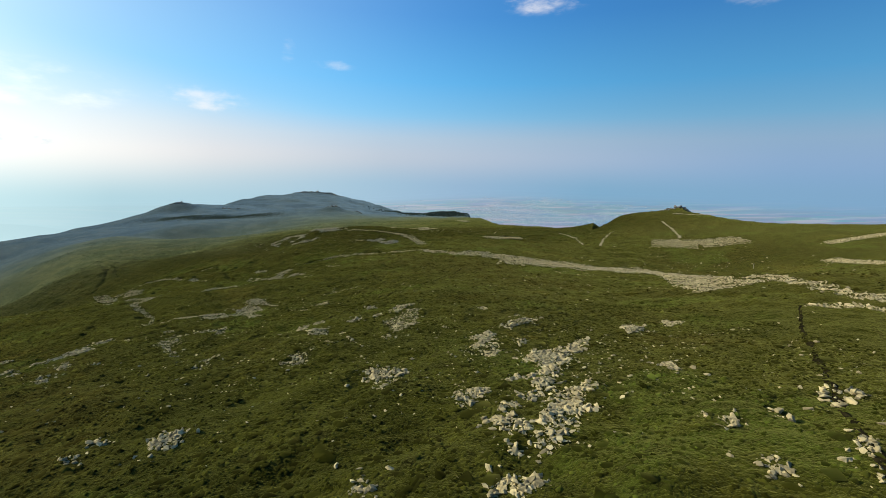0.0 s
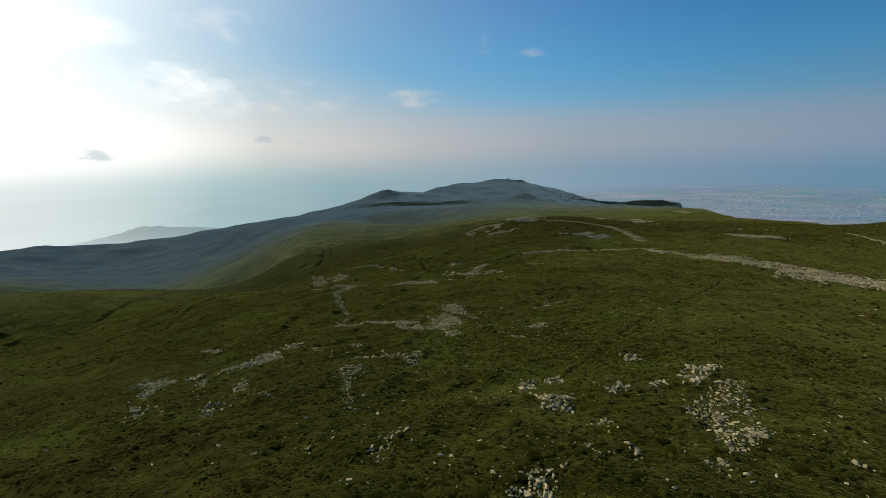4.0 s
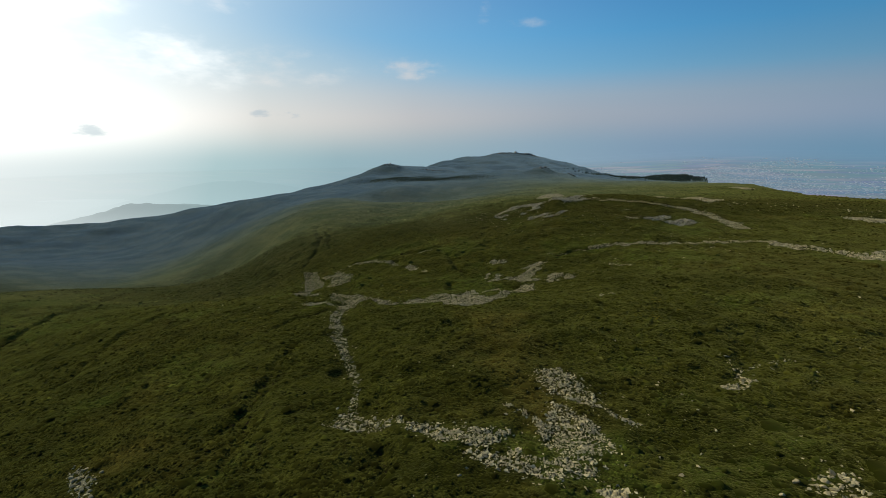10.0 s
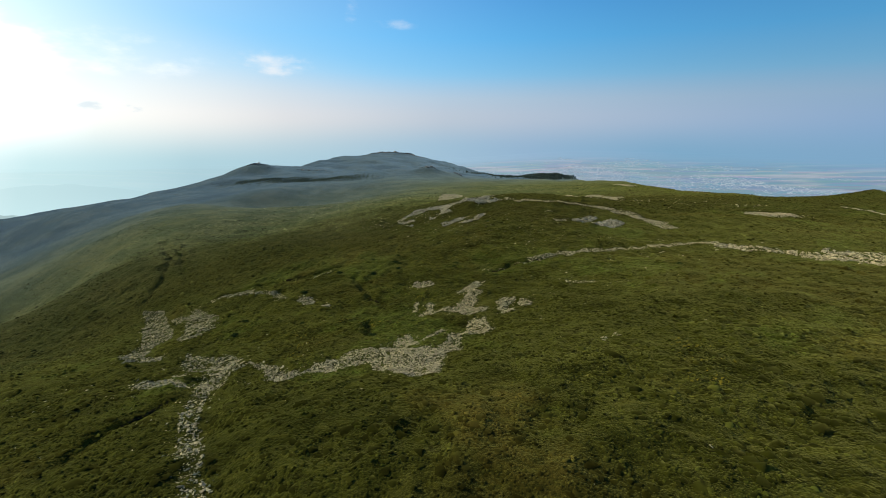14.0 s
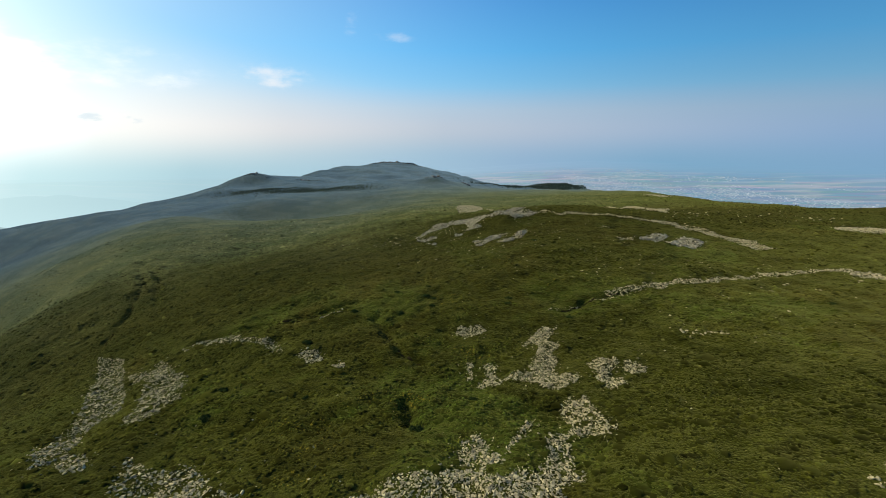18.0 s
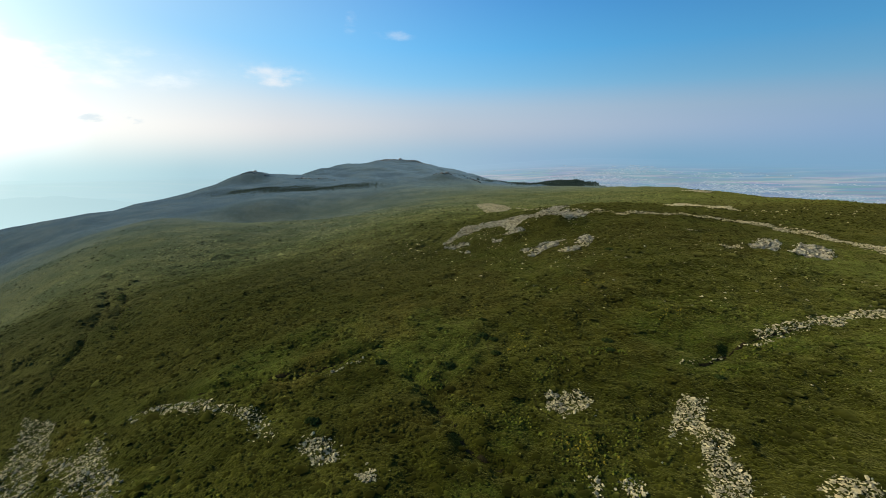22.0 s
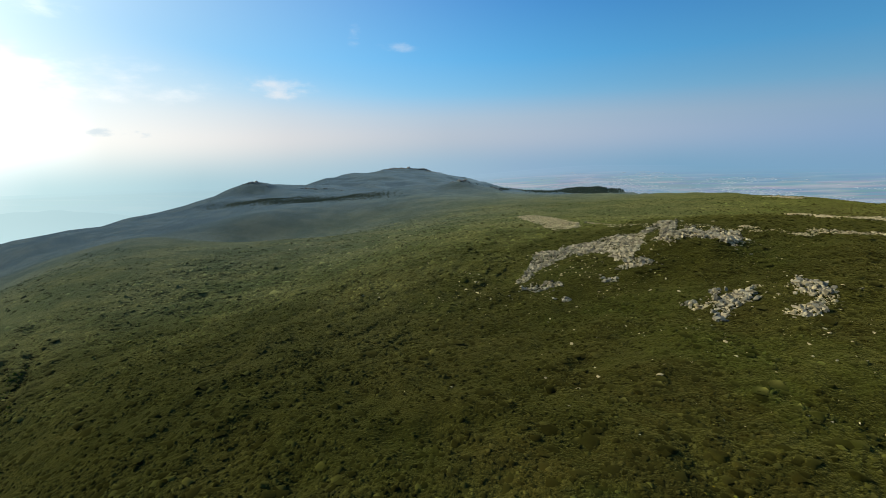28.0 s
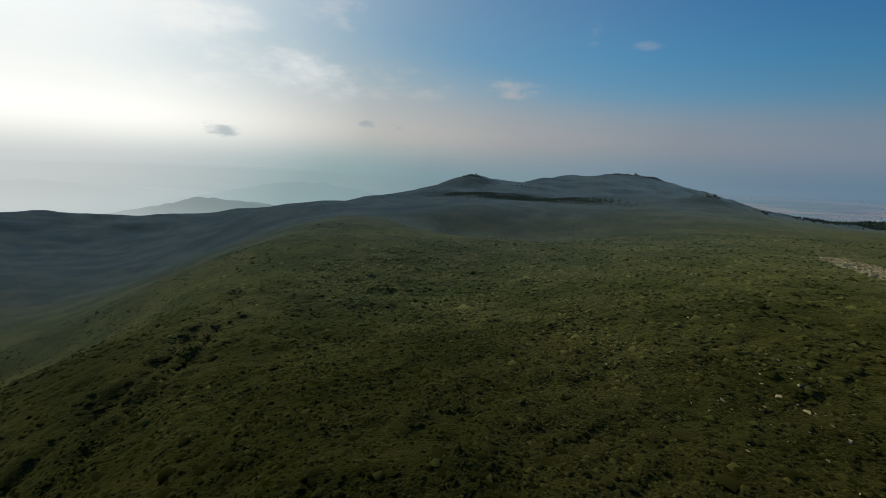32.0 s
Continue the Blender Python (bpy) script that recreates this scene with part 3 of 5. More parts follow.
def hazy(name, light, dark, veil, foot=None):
    """A far surface with haze mixed in as its own glow, thickest at the foot."""
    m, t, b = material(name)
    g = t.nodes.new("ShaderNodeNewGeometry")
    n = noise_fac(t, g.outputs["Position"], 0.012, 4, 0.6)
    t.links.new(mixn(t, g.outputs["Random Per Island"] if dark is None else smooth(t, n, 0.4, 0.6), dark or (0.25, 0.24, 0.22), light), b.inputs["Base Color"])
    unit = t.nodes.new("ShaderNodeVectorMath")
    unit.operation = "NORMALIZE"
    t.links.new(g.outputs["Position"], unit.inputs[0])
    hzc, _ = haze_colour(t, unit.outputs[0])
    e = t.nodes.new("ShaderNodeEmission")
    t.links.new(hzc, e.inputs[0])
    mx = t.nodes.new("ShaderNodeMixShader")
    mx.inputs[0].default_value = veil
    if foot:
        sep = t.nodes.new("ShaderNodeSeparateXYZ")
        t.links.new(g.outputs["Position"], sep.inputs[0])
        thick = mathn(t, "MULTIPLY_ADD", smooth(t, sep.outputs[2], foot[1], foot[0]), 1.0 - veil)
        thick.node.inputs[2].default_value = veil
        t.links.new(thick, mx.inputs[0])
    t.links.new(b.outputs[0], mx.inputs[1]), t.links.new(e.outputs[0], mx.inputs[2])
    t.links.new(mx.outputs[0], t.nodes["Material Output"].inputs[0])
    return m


def far_hill(heading, distance, top, wide, deep, veil, label, seed):
    """A distant hill that stands on the plain: heading in degrees left of +y."""
    a = radians(heading)
    c = np.array([HUB[0] - distance * math.sin(a), HUB[1] + distance * math.cos(a)])
    u = np.linspace(-2.6, 2.6, 60)
    U, V = np.meshgrid(u, np.linspace(-2.6, 2.6, 24), indexing="ij")
    hx = c[0] + U * wide * math.cos(a) - V * deep * math.sin(a)
    hy = c[1] + U * wide * math.sin(a) + V * deep * math.cos(a)
    z = PLAIN_Z - 6 + (top - PLAIN_Z + 6) * np.exp(-(U * U + V * V) / 2) * (1 + 0.16 * wave(U * 100, V * 100, 130, seed) + 0.05 * wave(U * 100, V * 100, 37, seed + 1))
    ii = np.arange(U.size).reshape(U.shape)
    q = np.stack([ii[:-1, :-1], ii[1:, :-1], ii[1:, 1:], ii[:-1, 1:]], -1).reshape(-1, 4)
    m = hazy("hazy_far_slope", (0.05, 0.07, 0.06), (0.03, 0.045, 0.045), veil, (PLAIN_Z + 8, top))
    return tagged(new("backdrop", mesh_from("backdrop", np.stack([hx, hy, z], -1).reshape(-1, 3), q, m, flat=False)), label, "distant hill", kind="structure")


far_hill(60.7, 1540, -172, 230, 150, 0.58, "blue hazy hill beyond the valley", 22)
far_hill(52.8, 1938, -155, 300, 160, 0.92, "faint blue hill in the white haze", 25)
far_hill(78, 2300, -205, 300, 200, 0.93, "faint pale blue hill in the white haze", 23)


def boxes(rows):
    """Upright blocks from rows of x, y, z, width, depth, height, turn."""
    rows = np.asarray(rows)
    unit = np.array([(x, y, z) for z in (0, 1) for y in (-0.5, 0.5) for x in (-0.5, 0.5)])
    f = np.array([(0, 1, 5, 4), (1, 3, 7, 5), (3, 2, 6, 7), (2, 0, 4, 6), (4, 5, 7, 6)])
    v = unit[None] * rows[:, None, 3:6]
    c, s = np.cos(rows[:, 6])[:, None], np.sin(rows[:, 6])[:, None]
    out = np.stack([v[..., 0] * c - v[..., 1] * s, v[..., 0] * s + v[..., 1] * c, v[..., 2]], -1) + rows[:, None, :3]
    return out.reshape(-1, 3), (f[None] + 8 * np.arange(len(rows))[:, None, None]).reshape(-1, 4)


rs = np.random.RandomState(11)
rows = []
while len(rows) < 20000:
    hd, dist = radians(rs.uniform(-44, 12)), rs.uniform(1700, 4300)
    bx, by = HUB[0] - dist * math.sin(hd), HUB[1] + dist * math.cos(hd)
    town = wave(np.array(bx), np.array(by), 700, 31) + 0.7 * wave(np.array(bx), np.array(by), 210, 33)
    near_centre = 1.0 - abs(math.degrees(hd) + 10) / 26 - max(0, dist - 3100) / 1300
    if town * 0.5 + near_centre + rs.uniform(-0.5, 0.5) < 0.62:
        continue
    tall = rs.rand() < 0.2
    k = dist / 2600
    rows.append((bx, by, float(plain_z(dist, math.degrees(hd))) - 2, k * rs.uniform(2.0, 8.0), k * rs.uniform(2.0, 5), 2 + k * (rs.uniform(1.2, 2.6) if tall else rs.uniform(0.3, 1.2)), rs.choice((0.3, 1.87)) + rs.uniform(-0.2, 0.2)))
# pale walls with haze added as an even glow
CITY = hazy("hazy_city_walls", (0.80, 0.74, 0.68), None, 0.50)
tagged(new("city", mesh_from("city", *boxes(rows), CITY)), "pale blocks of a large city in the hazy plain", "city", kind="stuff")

# ---- woods on the far slopes ----


def cones(places, spread, rings=3, sides=6):
    """Conifers: stacked ragged skirts; rows of x, y, z, height."""
    rs = np.random.RandomState(5)
    v, f = [], []
    for x, y, z, h in places:
        for k in range(rings):
            b = len(v)
            lo, hi = z + h * (0.08 + 0.28 * k), z + h * (0.5 + 0.28 * k)
            r = h * spread * (0.42 - 0.11 * k)
            turn = rs.uniform(0, 6)
            for s in range(sides):
                a = turn + 6.283 * s / sides
                rr = r * rs.uniform(0.65, 1.2)
                v.append((x + rr * math.cos(a), y + rr * math.sin(a), lo + rs.uniform(-0.04, 0.04) * h))
            v.append((x, y, min(hi, z + h)))
            f += [(b + s, b + (s + 1) % sides, b + sides) for s in range(sides)]
    return v, f


def wood(cx, cy, rx, ry, count, tall, spread, label, seed):
    rs = np.random.RandomState(seed)
    p = rs.normal(0, 0.5, (count, 2)) * (rx, ry) + (cx, cy)
    z = height(p[:, 0], p[:, 1])
    h = rs.uniform(0.6, 1.2, count) * tall
    v, f = cones(np.c_[p, z - 0.3, h], spread)
    ob = new("conifer_wood", mesh_from("conifer_wood", v, f, CONIFER))
    return tagged(ob, label, "wood", kind="stuff")


wood(-430, 770, 85, 34, 2200, 1.1, 3.4, "dark dwarf pine scrub on the far slope", 41)
wood(-540, 800, 80, 30, 1500, 1.0, 3.4, "dark dwarf pine scrub along the far slope", 42)
wood(-66, 1205, 80, 70, 1500, 4.0, 1.2, "dark conifer wood on the far hilltop", 43)
wood(-190, 1330, 90, 60, 420, 4.5, 1.2, "dark conifer wood below the far ridge", 44)
wood(-330, 1000, 60, 20, 160, 1.5, 2.6, "scattered dark dwarf pines on the far slope", 45)

# ---- stones ----


def stone_mesh(seed, flatness, corners=11):
    """An angular boulder: the hull of a few points, cut flat and worn."""
    rs = np.random.RandomState(seed)
    bm = bmesh.new()
    for _ in range(corners):
        d = rs.normal(0, 1, 3)
        d = d / np.linalg.norm(d) * rs.uniform(0.75, 1.05)
        bm.verts.new((d[0] * 0.64, d[1] * 0.42, d[2] * flatness))
    bmesh.ops.convex_hull(bm, input=bm.verts)
    bmesh.ops.delete(bm, geom=[v for v in bm.verts if not v.link_faces], context="VERTS")
    bmesh.ops.triangulate(bm, faces=bm.faces)
    me = bpy.data.meshes.new("stone")
    bm.to_mesh(me)
    bm.free()
    me.materials.append(STONE)
    return me


KINDS = [stone_mesh(s, f) for s, f in ((1, 0.34), (2, 0.42), (3, 0.28), (4, 0.48), (5, 0.38), (6, 0.30), (8, 0.42), (9, 0.26))]
CRAG_KINDS, TOR_KINDS = [me.copy() for me in KINDS], [me.copy() for me in KINDS]
for me in CRAG_KINDS:
    me.materials[0] = CRAG
for me in TOR_KINDS:
    me.materials[0] = TOR
SHAPES = []
for me in [stone_mesh(s, f, 7) for s, f in ((21, 0.30), (22, 0.36), (23, 0.28), (24, 0.38), (25, 0.32), (26, 0.28))]:
    v = np.empty(len(me.vertices) * 3, np.float32)
    me.vertices.foreach_get("co", v)
    SHAPES.append((v.reshape(-1, 3), np.array([tuple(p.vertices) for p in me.polygons])))


def turned(rs, n, tilt):
    """Random turns: about the upright by any angle, leaning by up to tilt."""
    a, l, d = rs.uniform(0, 6.283, n), rs.uniform(0, tilt, n), rs.uniform(0, 6.283, n)
    ca, sa = np.cos(a), np.sin(a)
    rz = np.zeros((n, 3, 3))
    rz[:, 0, 0], rz[:, 0, 1], rz[:, 1, 0], rz[:, 1, 1], rz[:, 2, 2] = ca, -sa, sa, ca, 1
    k = np.stack([np.cos(d), np.sin(d), 0 * d], -1)
    K = np.zeros((n, 3, 3))
    K[:, 0, 2], K[:, 1, 2], K[:, 2, 0], K[:, 2, 1] = k[:, 1], -k[:, 0], -k[:, 1], k[:, 0]
    return (np.eye(3) + np.sin(l)[:, None, None] * K + (1 - np.cos(l))[:, None, None] * (K @ K)) @ rz


def strewn(p, size, rs, tilt=0.6):
    """One mesh of many stones, at places p of the given sizes."""
    V, F, base = [], [], 0
    which = rs.randint(0, len(SHAPES), len(p))
    for k, (v, f) in enumerate(SHAPES):
        m = which == k
        n = int(m.sum())
        if not n:
            continue
        R = turned(rs, n, tilt)
        sc = size[m][:, None] * rs.uniform(0.8, 1.25, (n, 3))
        w = np.einsum("nij,nvj->nvi", R, v[None] * sc[:, None]) + p[m][:, None]
        V.append(w.reshape(-1, 3))
        F.append((f[None] + base + len(v) * np.arange(n)[:, None, None]).reshape(-1, 3))
        base += n * len(v)
    return np.concatenate(V), np.concatenate(F)


def lay(line, half, rs, density, size):
    """Places and sizes of stones along a line, dense in the middle and ragged at the rim."""
    line = np.asarray(line, float)
    seg = np.diff(line, axis=0)
    ln = np.hypot(*seg.T)
    total = ln.sum()
    area = 2 * half * (total + 1.6 * half)
    n = int(area * density * 1.5)
    s = rs.uniform(-0.8 * half, total + 0.8 * half, n)
    at = np.clip(s, 0, total)
    cum = np.r_[0, np.cumsum(ln)]
    k = np.clip(np.searchsorted(cum, at, side="right") - 1, 0, len(ln) - 1)
    d = seg[k] / np.maximum(ln[k], 1e-6)[:, None]
    off = rs.uniform(-1.25, 1.25, n)
    along = (s - cum[k])[:, None]
    p = line[k] + d * along + np.stack([-d[:, 1], d[:, 0]], -1) * (off * half)[:, None]
    end = np.maximum(np.maximum(-s, s - total), 0) / half
    rim = np.hypot(off, end)
    rag = 0.55 * wave(p[:, 0], p[:, 1], 6.5, 51) + 0.38 * wave(p[:, 0], p[:, 1], 1.9, 53)
    keep = rim + rag < 0.95 + rs.normal(0, 0.16, n)
    p, rim = p[keep], rim[keep]
    sz = size * np.minimum(np.exp(rs.normal(0, 0.36, len(p))), 1.9)
    z = height(p[:, 0], p[:, 1]) + sz * rs.uniform(-0.06, 0.20, len(p))
    return np.c_[p, z], sz


# stone fields and stone runs of the plateau: half width, then the line of the middle
FIELDS = []
FIELDS.append((0.7, [(-91.1, 264.3), (-81.7, 261.9)]))
FIELDS.append((1.4, [(-99.9, 288), (-89.1, 291.4), (-76.2, 295.4), (-62.9, 301.4), (-46.5, 306.3), (-33.4, 310), (-26.5, 302.8)]))
FIELDS.append((0.3, [(-116.3, 277.7), (-96.4, 287)]))
FIELDS.append((0.4, [(-177.9, 271.8), (-175.3, 274.3), (-171.5, 276.3)]))
FIELDS.append((1.0, [(-89.2, 334.1), (-85.1, 335.2)]))
FIELDS.append((0.6, [(-92.5, 354.9), (-90.3, 355.3)]))
FIELDS.append((3.1, [(-30.5, 304.4), (-24.1, 299.5), (-13.1, 291.6), (-7.3, 281)]))
FIELDS.append((8.7, [(-0.5, 287.9), (22.2, 271.7), (53.8, 249.6), (67.8, 231.5), (112.1, 274.6)]))
FIELDS.append((3.9, [(112.1, 274.6), (87.6, 164.3), (87.7, 138.1)]))
FIELDS.append((12.4, [(27.8, 259), (51.2, 250.9), (68.4, 244.8), (83.5, 233)]))
FIELDS.append((5.9, [(83.5, 233), (119.8, 276.5), (82.5, 170.4), (77.3, 141.1)]))
FIELDS.append((1.7, [(80.3, 103), (85.1, 98), (87.6, 93.3)]))
FIELDS.append((11.2, [(152.4, 350.9), (173.5, 341.6), (198.2, 340.5)]))
FIELDS.append((22.0, [(158.4, 633.5), (197.3, 643.4), (255, 695.9), (331.9, 764)]))
FIELDS.append((4.3, [(203.2, 254.8), (202.4, 221.8)]))
FIELDS.append((4.2, [(234.3, 296.2), (253.7, 298.9), (273.8, 304.3)]))
FIELDS.append((0.8, [(-152, 471), (-140.5, 427.7), (-120.6, 396.6), (-108, 381)]))
FIELDS.append((2.0, [(-108, 381), (-91.4, 382), (-77.9, 382.4), (-64.4, 382)]))
FIELDS.append((3.6, [(-64, 382), (-55, 374), (-48, 364), (-44, 352), (-38.4, 342)]))
FIELDS.append((4.0, [(14.7, 388.7), (45.2, 411.6)]))
FIELDS.append((4.6, [(-49.8, 479.7), (-40.5, 464.1)]))
FIELDS.append((0.5, [(-148.8, 463.1), (-143.7, 424.5), (-135.1, 418.3), (-126.9, 419.8)]))
FIELDS.append((1.1, [(-115.2, 394.8), (-112.9, 392.5)]))
FIELDS.append((1.5, [(-60.4, 166.4), (-57.3, 170.7)]))
FIELDS.append((0.3, [(-58.5, 175.5), (-49.1, 182)]))
FIELDS.append((0.8, [(-55.8, 142.6), (-52.5, 144.7), (-50.6, 141.1)]))
FIELDS.append((0.2, [(-62.3, 134.9), (-57.1, 132.7)]))
FIELDS.append((1.5, [(-113.8, 107.3), (-111.4, 109.6)]))
FIELDS.append((1.2, [(-112.7, 113.8), (-109.6, 116.6)]))
FIELDS.append((0.6, [(-153.8, 118), (-142.3, 114.8)]))
FIELDS.append((0.4, [(-54.4, 129.5), (-52.7, 128)]))
FIELDS.append((0.5, [(-85.5, 213.8), (-82.7, 215.7)]))
FIELDS.append((0.4, [(-59.7, 179.2), (-58.6, 175.8), (-58.1, 170.6)]))
FIELDS.append((0.9, [(-142.9, 343.2), (-137.7, 343.4), (-131.2, 347.8)]))
FIELDS.append((1.1, [(-132.4, 333.5), (-125.7, 337.6), (-123.8, 339.3)]))
FIELDS.append((2.6, [(-76.8, 427.4), (-50.5, 499.2), (-48.6, 480.7)]))
FIELDS.append((3.0, [(-55.1, 438), (-42.9, 462), (-48.2, 432.1)]))
FIELDS.append((5.3, [(20.4, 389.3), (43.1, 410.4)]))
FIELDS.append((5.2, [(-13.4, 597.7), (-6, 586.2)]))
FIELDS.append((3.0, [(98.2, 155.3), (95.9, 133.1), (92.9, 112.8), (93, 99.5)]))

# patches of stones: kind of stone, then the outline
PATCHES = []
PATCHES.append(("R", [(-256.6, 274.5), (-243.1, 271.7), (-227.7, 257), (-215.1, 246.1), (-209.3, 238.6), (-212.5, 237.5), (-208.9, 230.8), (-205, 225), (-203.4, 222.3), (-204.7, 221.8), (-210.1, 222.4), (-213.2, 227.4), (-214, 231.6), (-223, 241.2), (-238, 256.2), (-243.9, 263.7)]))
PATCHES.append(("R", [(-214.9, 225.2), (-205.8, 222.2), (-199.8, 223.3), (-192.8, 217.8), (-190.8, 215.6), (-194.1, 215.2), (-199.7, 218.2), (-204, 219.6), (-204.4, 217.1)]))
PATCHES.append(("R", [(-220.2, 261.4), (-215.5, 259.7), (-209.4, 254.3), (-202.8, 251.5), (-198, 245.3), (-194.4, 239.7), (-196.9, 239), (-195.2, 234.8), (-195.5, 231.2), (-197.4, 229.3), (-202.3, 233.3), (-202.6, 236.8), (-210.5, 246.1), (-216.5, 254.3), (-219.8, 256.7), (-217.8, 257.8)]))
PATCHES.append(("R", [(-228.5, 259.3), (-219.6, 256.8), (-216.3, 253.2), (-222.1, 254)]))
PATCHES.append(("R", [(-184.8, 216.5), (-186.4, 219.6), (-182.6, 217.8), (-178.2, 215.8), (-173.6, 215.8), (-171.8, 217.2), (-168.9, 215.6), (-164.5, 212.2), (-162.2, 209.8), (-163.4, 208.8), (-165, 207.1), (-166.3, 206.4), (-166.4, 204.1), (-165.3, 201.8), (-163.5, 199.4), (-164.8, 198.5), (-166.8, 200.2), (-168.1, 203.2), (-168.4, 205.7), (-170.7, 209.6), (-172.9, 210.1), (-175.5, 209.4), (-176.8, 208.6), (-178.9, 209.2)]))
PATCHES.append(("S", [(-163, 211), (-158.8, 210.7), (-154.5, 208.8), (-151.8, 207.5), (-150.1, 206.1), (-149.4, 206.3), (-146.7, 206.3), (-145.3, 208.6), (-143.1, 209.9), (-141.9, 210.9), (-140, 206.4), (-141.4, 205.8), (-143.6, 205.2), (-146.1, 205.2), (-147.2, 204), (-147.2, 201.8), (-148, 201.1), (-149.2, 199.2), (-152.2, 202.4), (-153.4, 204.4), (-156.7, 207.7)]))
PATCHES.append(("R", [(-214.8, 264), (-215.5, 267.6), (-209.7, 268), (-200.9, 267.1), (-191.5, 264.2), (-185.6, 263.1), (-179.1, 256.4), (-181.2, 256), (-190.3, 262.4), (-202.6, 264), (-212.3, 265.9), (-212.8, 263.6)]))
PATCHES.append(("S", [(-175.4, 254.2), (-173.1, 255.9), (-170.1, 256.2), (-167, 252.5), (-169.9, 251.2), (-174.5, 254.1)]))
PATCHES.append(("S", [(-163.5, 249.4), (-161.6, 251.2), (-159.8, 248.9), (-161.7, 248.1)]))
PATCHES.append(("S", [(-182, 199.1), (-183, 202.5), (-176.1, 202), (-169.9, 199.9), (-166.7, 197.6), (-181.6, 198.8)]))
PATCHES.append(("S", [(-176.2, 203.3), (-176.2, 205.3), (-175.7, 206.3), (-175, 205.3), (-175.1, 203.2)]))
PATCHES.append(("S", [(-143, 209.5), (-140.5, 212.1), (-138.8, 213.7), (-135.9, 215.2), (-132.3, 214.2), (-131.7, 216.2), (-129.9, 216.4), (-127.4, 217.8), (-126.3, 215.6), (-124.3, 214.8), (-122.8, 216.5), (-120.3, 217.2), (-118.7, 219.1), (-118.4, 224.6), (-116.1, 227.2), (-115.2, 223.3), (-114.8, 216.7), (-114, 217.8), (-114.4, 215.6), (-116.8, 215.2), (-117.2, 211.2), (-116.7, 206.6), (-116.4, 203.1), (-115.7, 199.7), (-122.3, 198.9), (-123.9, 201.1), (-126.2, 203.4), (-128.4, 205.4), (-130.4, 205.7), (-132.3, 208.9), (-130.9, 209.3), (-134, 208.6), (-136.7, 207.8), (-138.2, 206.1), (-138.5, 205.3), (-140.3, 205.1), (-141.4, 205.8)]))
PATCHES.append(("S", [(-131, 220.7), (-130.7, 224.7), (-128.9, 226.2), (-126.7, 224), (-126.1, 220.8), (-124.1, 220), (-124.3, 217.8), (-127.5, 218.1), (-129.8, 217.9)]))
PATCHES.append(("S", [(-123.9, 222.3), (-122.9, 226), (-121.2, 231), (-120.1, 232.6), (-120.5, 229.1), (-122, 225.5), (-123.4, 221.5), (-124.1, 220)]))
PATCHES.append(("S", [(-118.5, 225.9), (-116.1, 226.3), (-113.7, 228.6), (-111.6, 230.6), (-112.5, 232.8), (-114.7, 229.8), (-115.6, 235.7), (-114.6, 238.6), (-111.2, 239.1), (-110.4, 234.9), (-109.2, 230.6), (-108.3, 228.2), (-109.5, 226.7), (-113.2, 226.4), (-115.6, 225.3)]))
PATCHES.append(("S", [(-130.3, 252.1), (-127.8, 252.5), (-127.3, 247.8), (-127, 244.1), (-129.8, 243.6), (-131, 244.3), (-129.1, 247.3)]))
PATCHES.append(("S", [(-133.9, 252.1), (-132.9, 252.3), (-132, 247.2), (-132.6, 246)]))
PATCHES.append(("S", [(-90.6, 162.4), (-86, 163.8), (-83.1, 162), (-81.1, 158.8), (-79.2, 156.5), (-77.7, 153.6), (-79.6, 153), (-81.7, 154.3), (-86, 156.2), (-88.8, 158.8)]))
PATCHES.append(("S", [(-84.6, 152.5), (-82.9, 152), (-78.3, 148.9), (-76.1, 146), (-74.3, 143.1), (-75.8, 141.7), (-77.6, 140.9), (-75.8, 138.1), (-77.1, 136.7), (-78.6, 136.2), (-79.8, 134.4), (-81.9, 133.9), (-83.6, 134.4), (-86.8, 134.2), (-88.8, 134.4), (-92.2, 135.1), (-92.1, 136.3), (-87.6, 137.4), (-86.1, 139.2), (-83.9, 137.8), (-81.4, 137.5), (-81, 140), (-82.4, 140.7), (-84.2, 143.7), (-87, 147.3), (-91.4, 149.1), (-91.7, 150.7), (-87.4, 148.2), (-84.7, 146.8)]))
PATCHES.append(("S", [(-103.2, 139.5), (-99.9, 140.5), (-95.9, 140.3), (-92.2, 142.3), (-88, 143.2), (-88.9, 140.5), (-89.7, 137.7), (-94, 136.6), (-96.7, 136.2), (-98.3, 137.8), (-102.1, 137.7)]))
PATCHES.append(("S", [(-75.3, 136.1), (-74.5, 136.1), (-71, 133.5), (-71.3, 131.3), (-72.9, 131), (-74, 132.9), (-75.1, 133.7)]))
PATCHES.append(("S", [(-77.7, 153.6), (-75.8, 152.8), (-73.1, 151), (-72.1, 150.2), (-73.4, 149.9), (-76, 151.6)]))
PATCHES.append(("R", [(-116.7, 136.5), (-116.5, 138.6), (-116.8, 142.3), (-118.8, 146.5), (-121.9, 150.8), (-133.5, 160.5), (-142.3, 168.5), (-151.1, 176.8), (-159.4, 187.1), (-167.6, 201), (-175.1, 214), (-168.7, 213.9), (-163.4, 205.5), (-162.1, 198.1), (-156, 187.8), (-143.4, 173.5), (-131.8, 161.7), (-124, 154.7), (-117.4, 146.2), (-114.5, 141.9), (-112.2, 141.5), (-105.6, 141.2), (-104.2, 140.1), (-108.2, 136.3), (-113.1, 136.2)]))
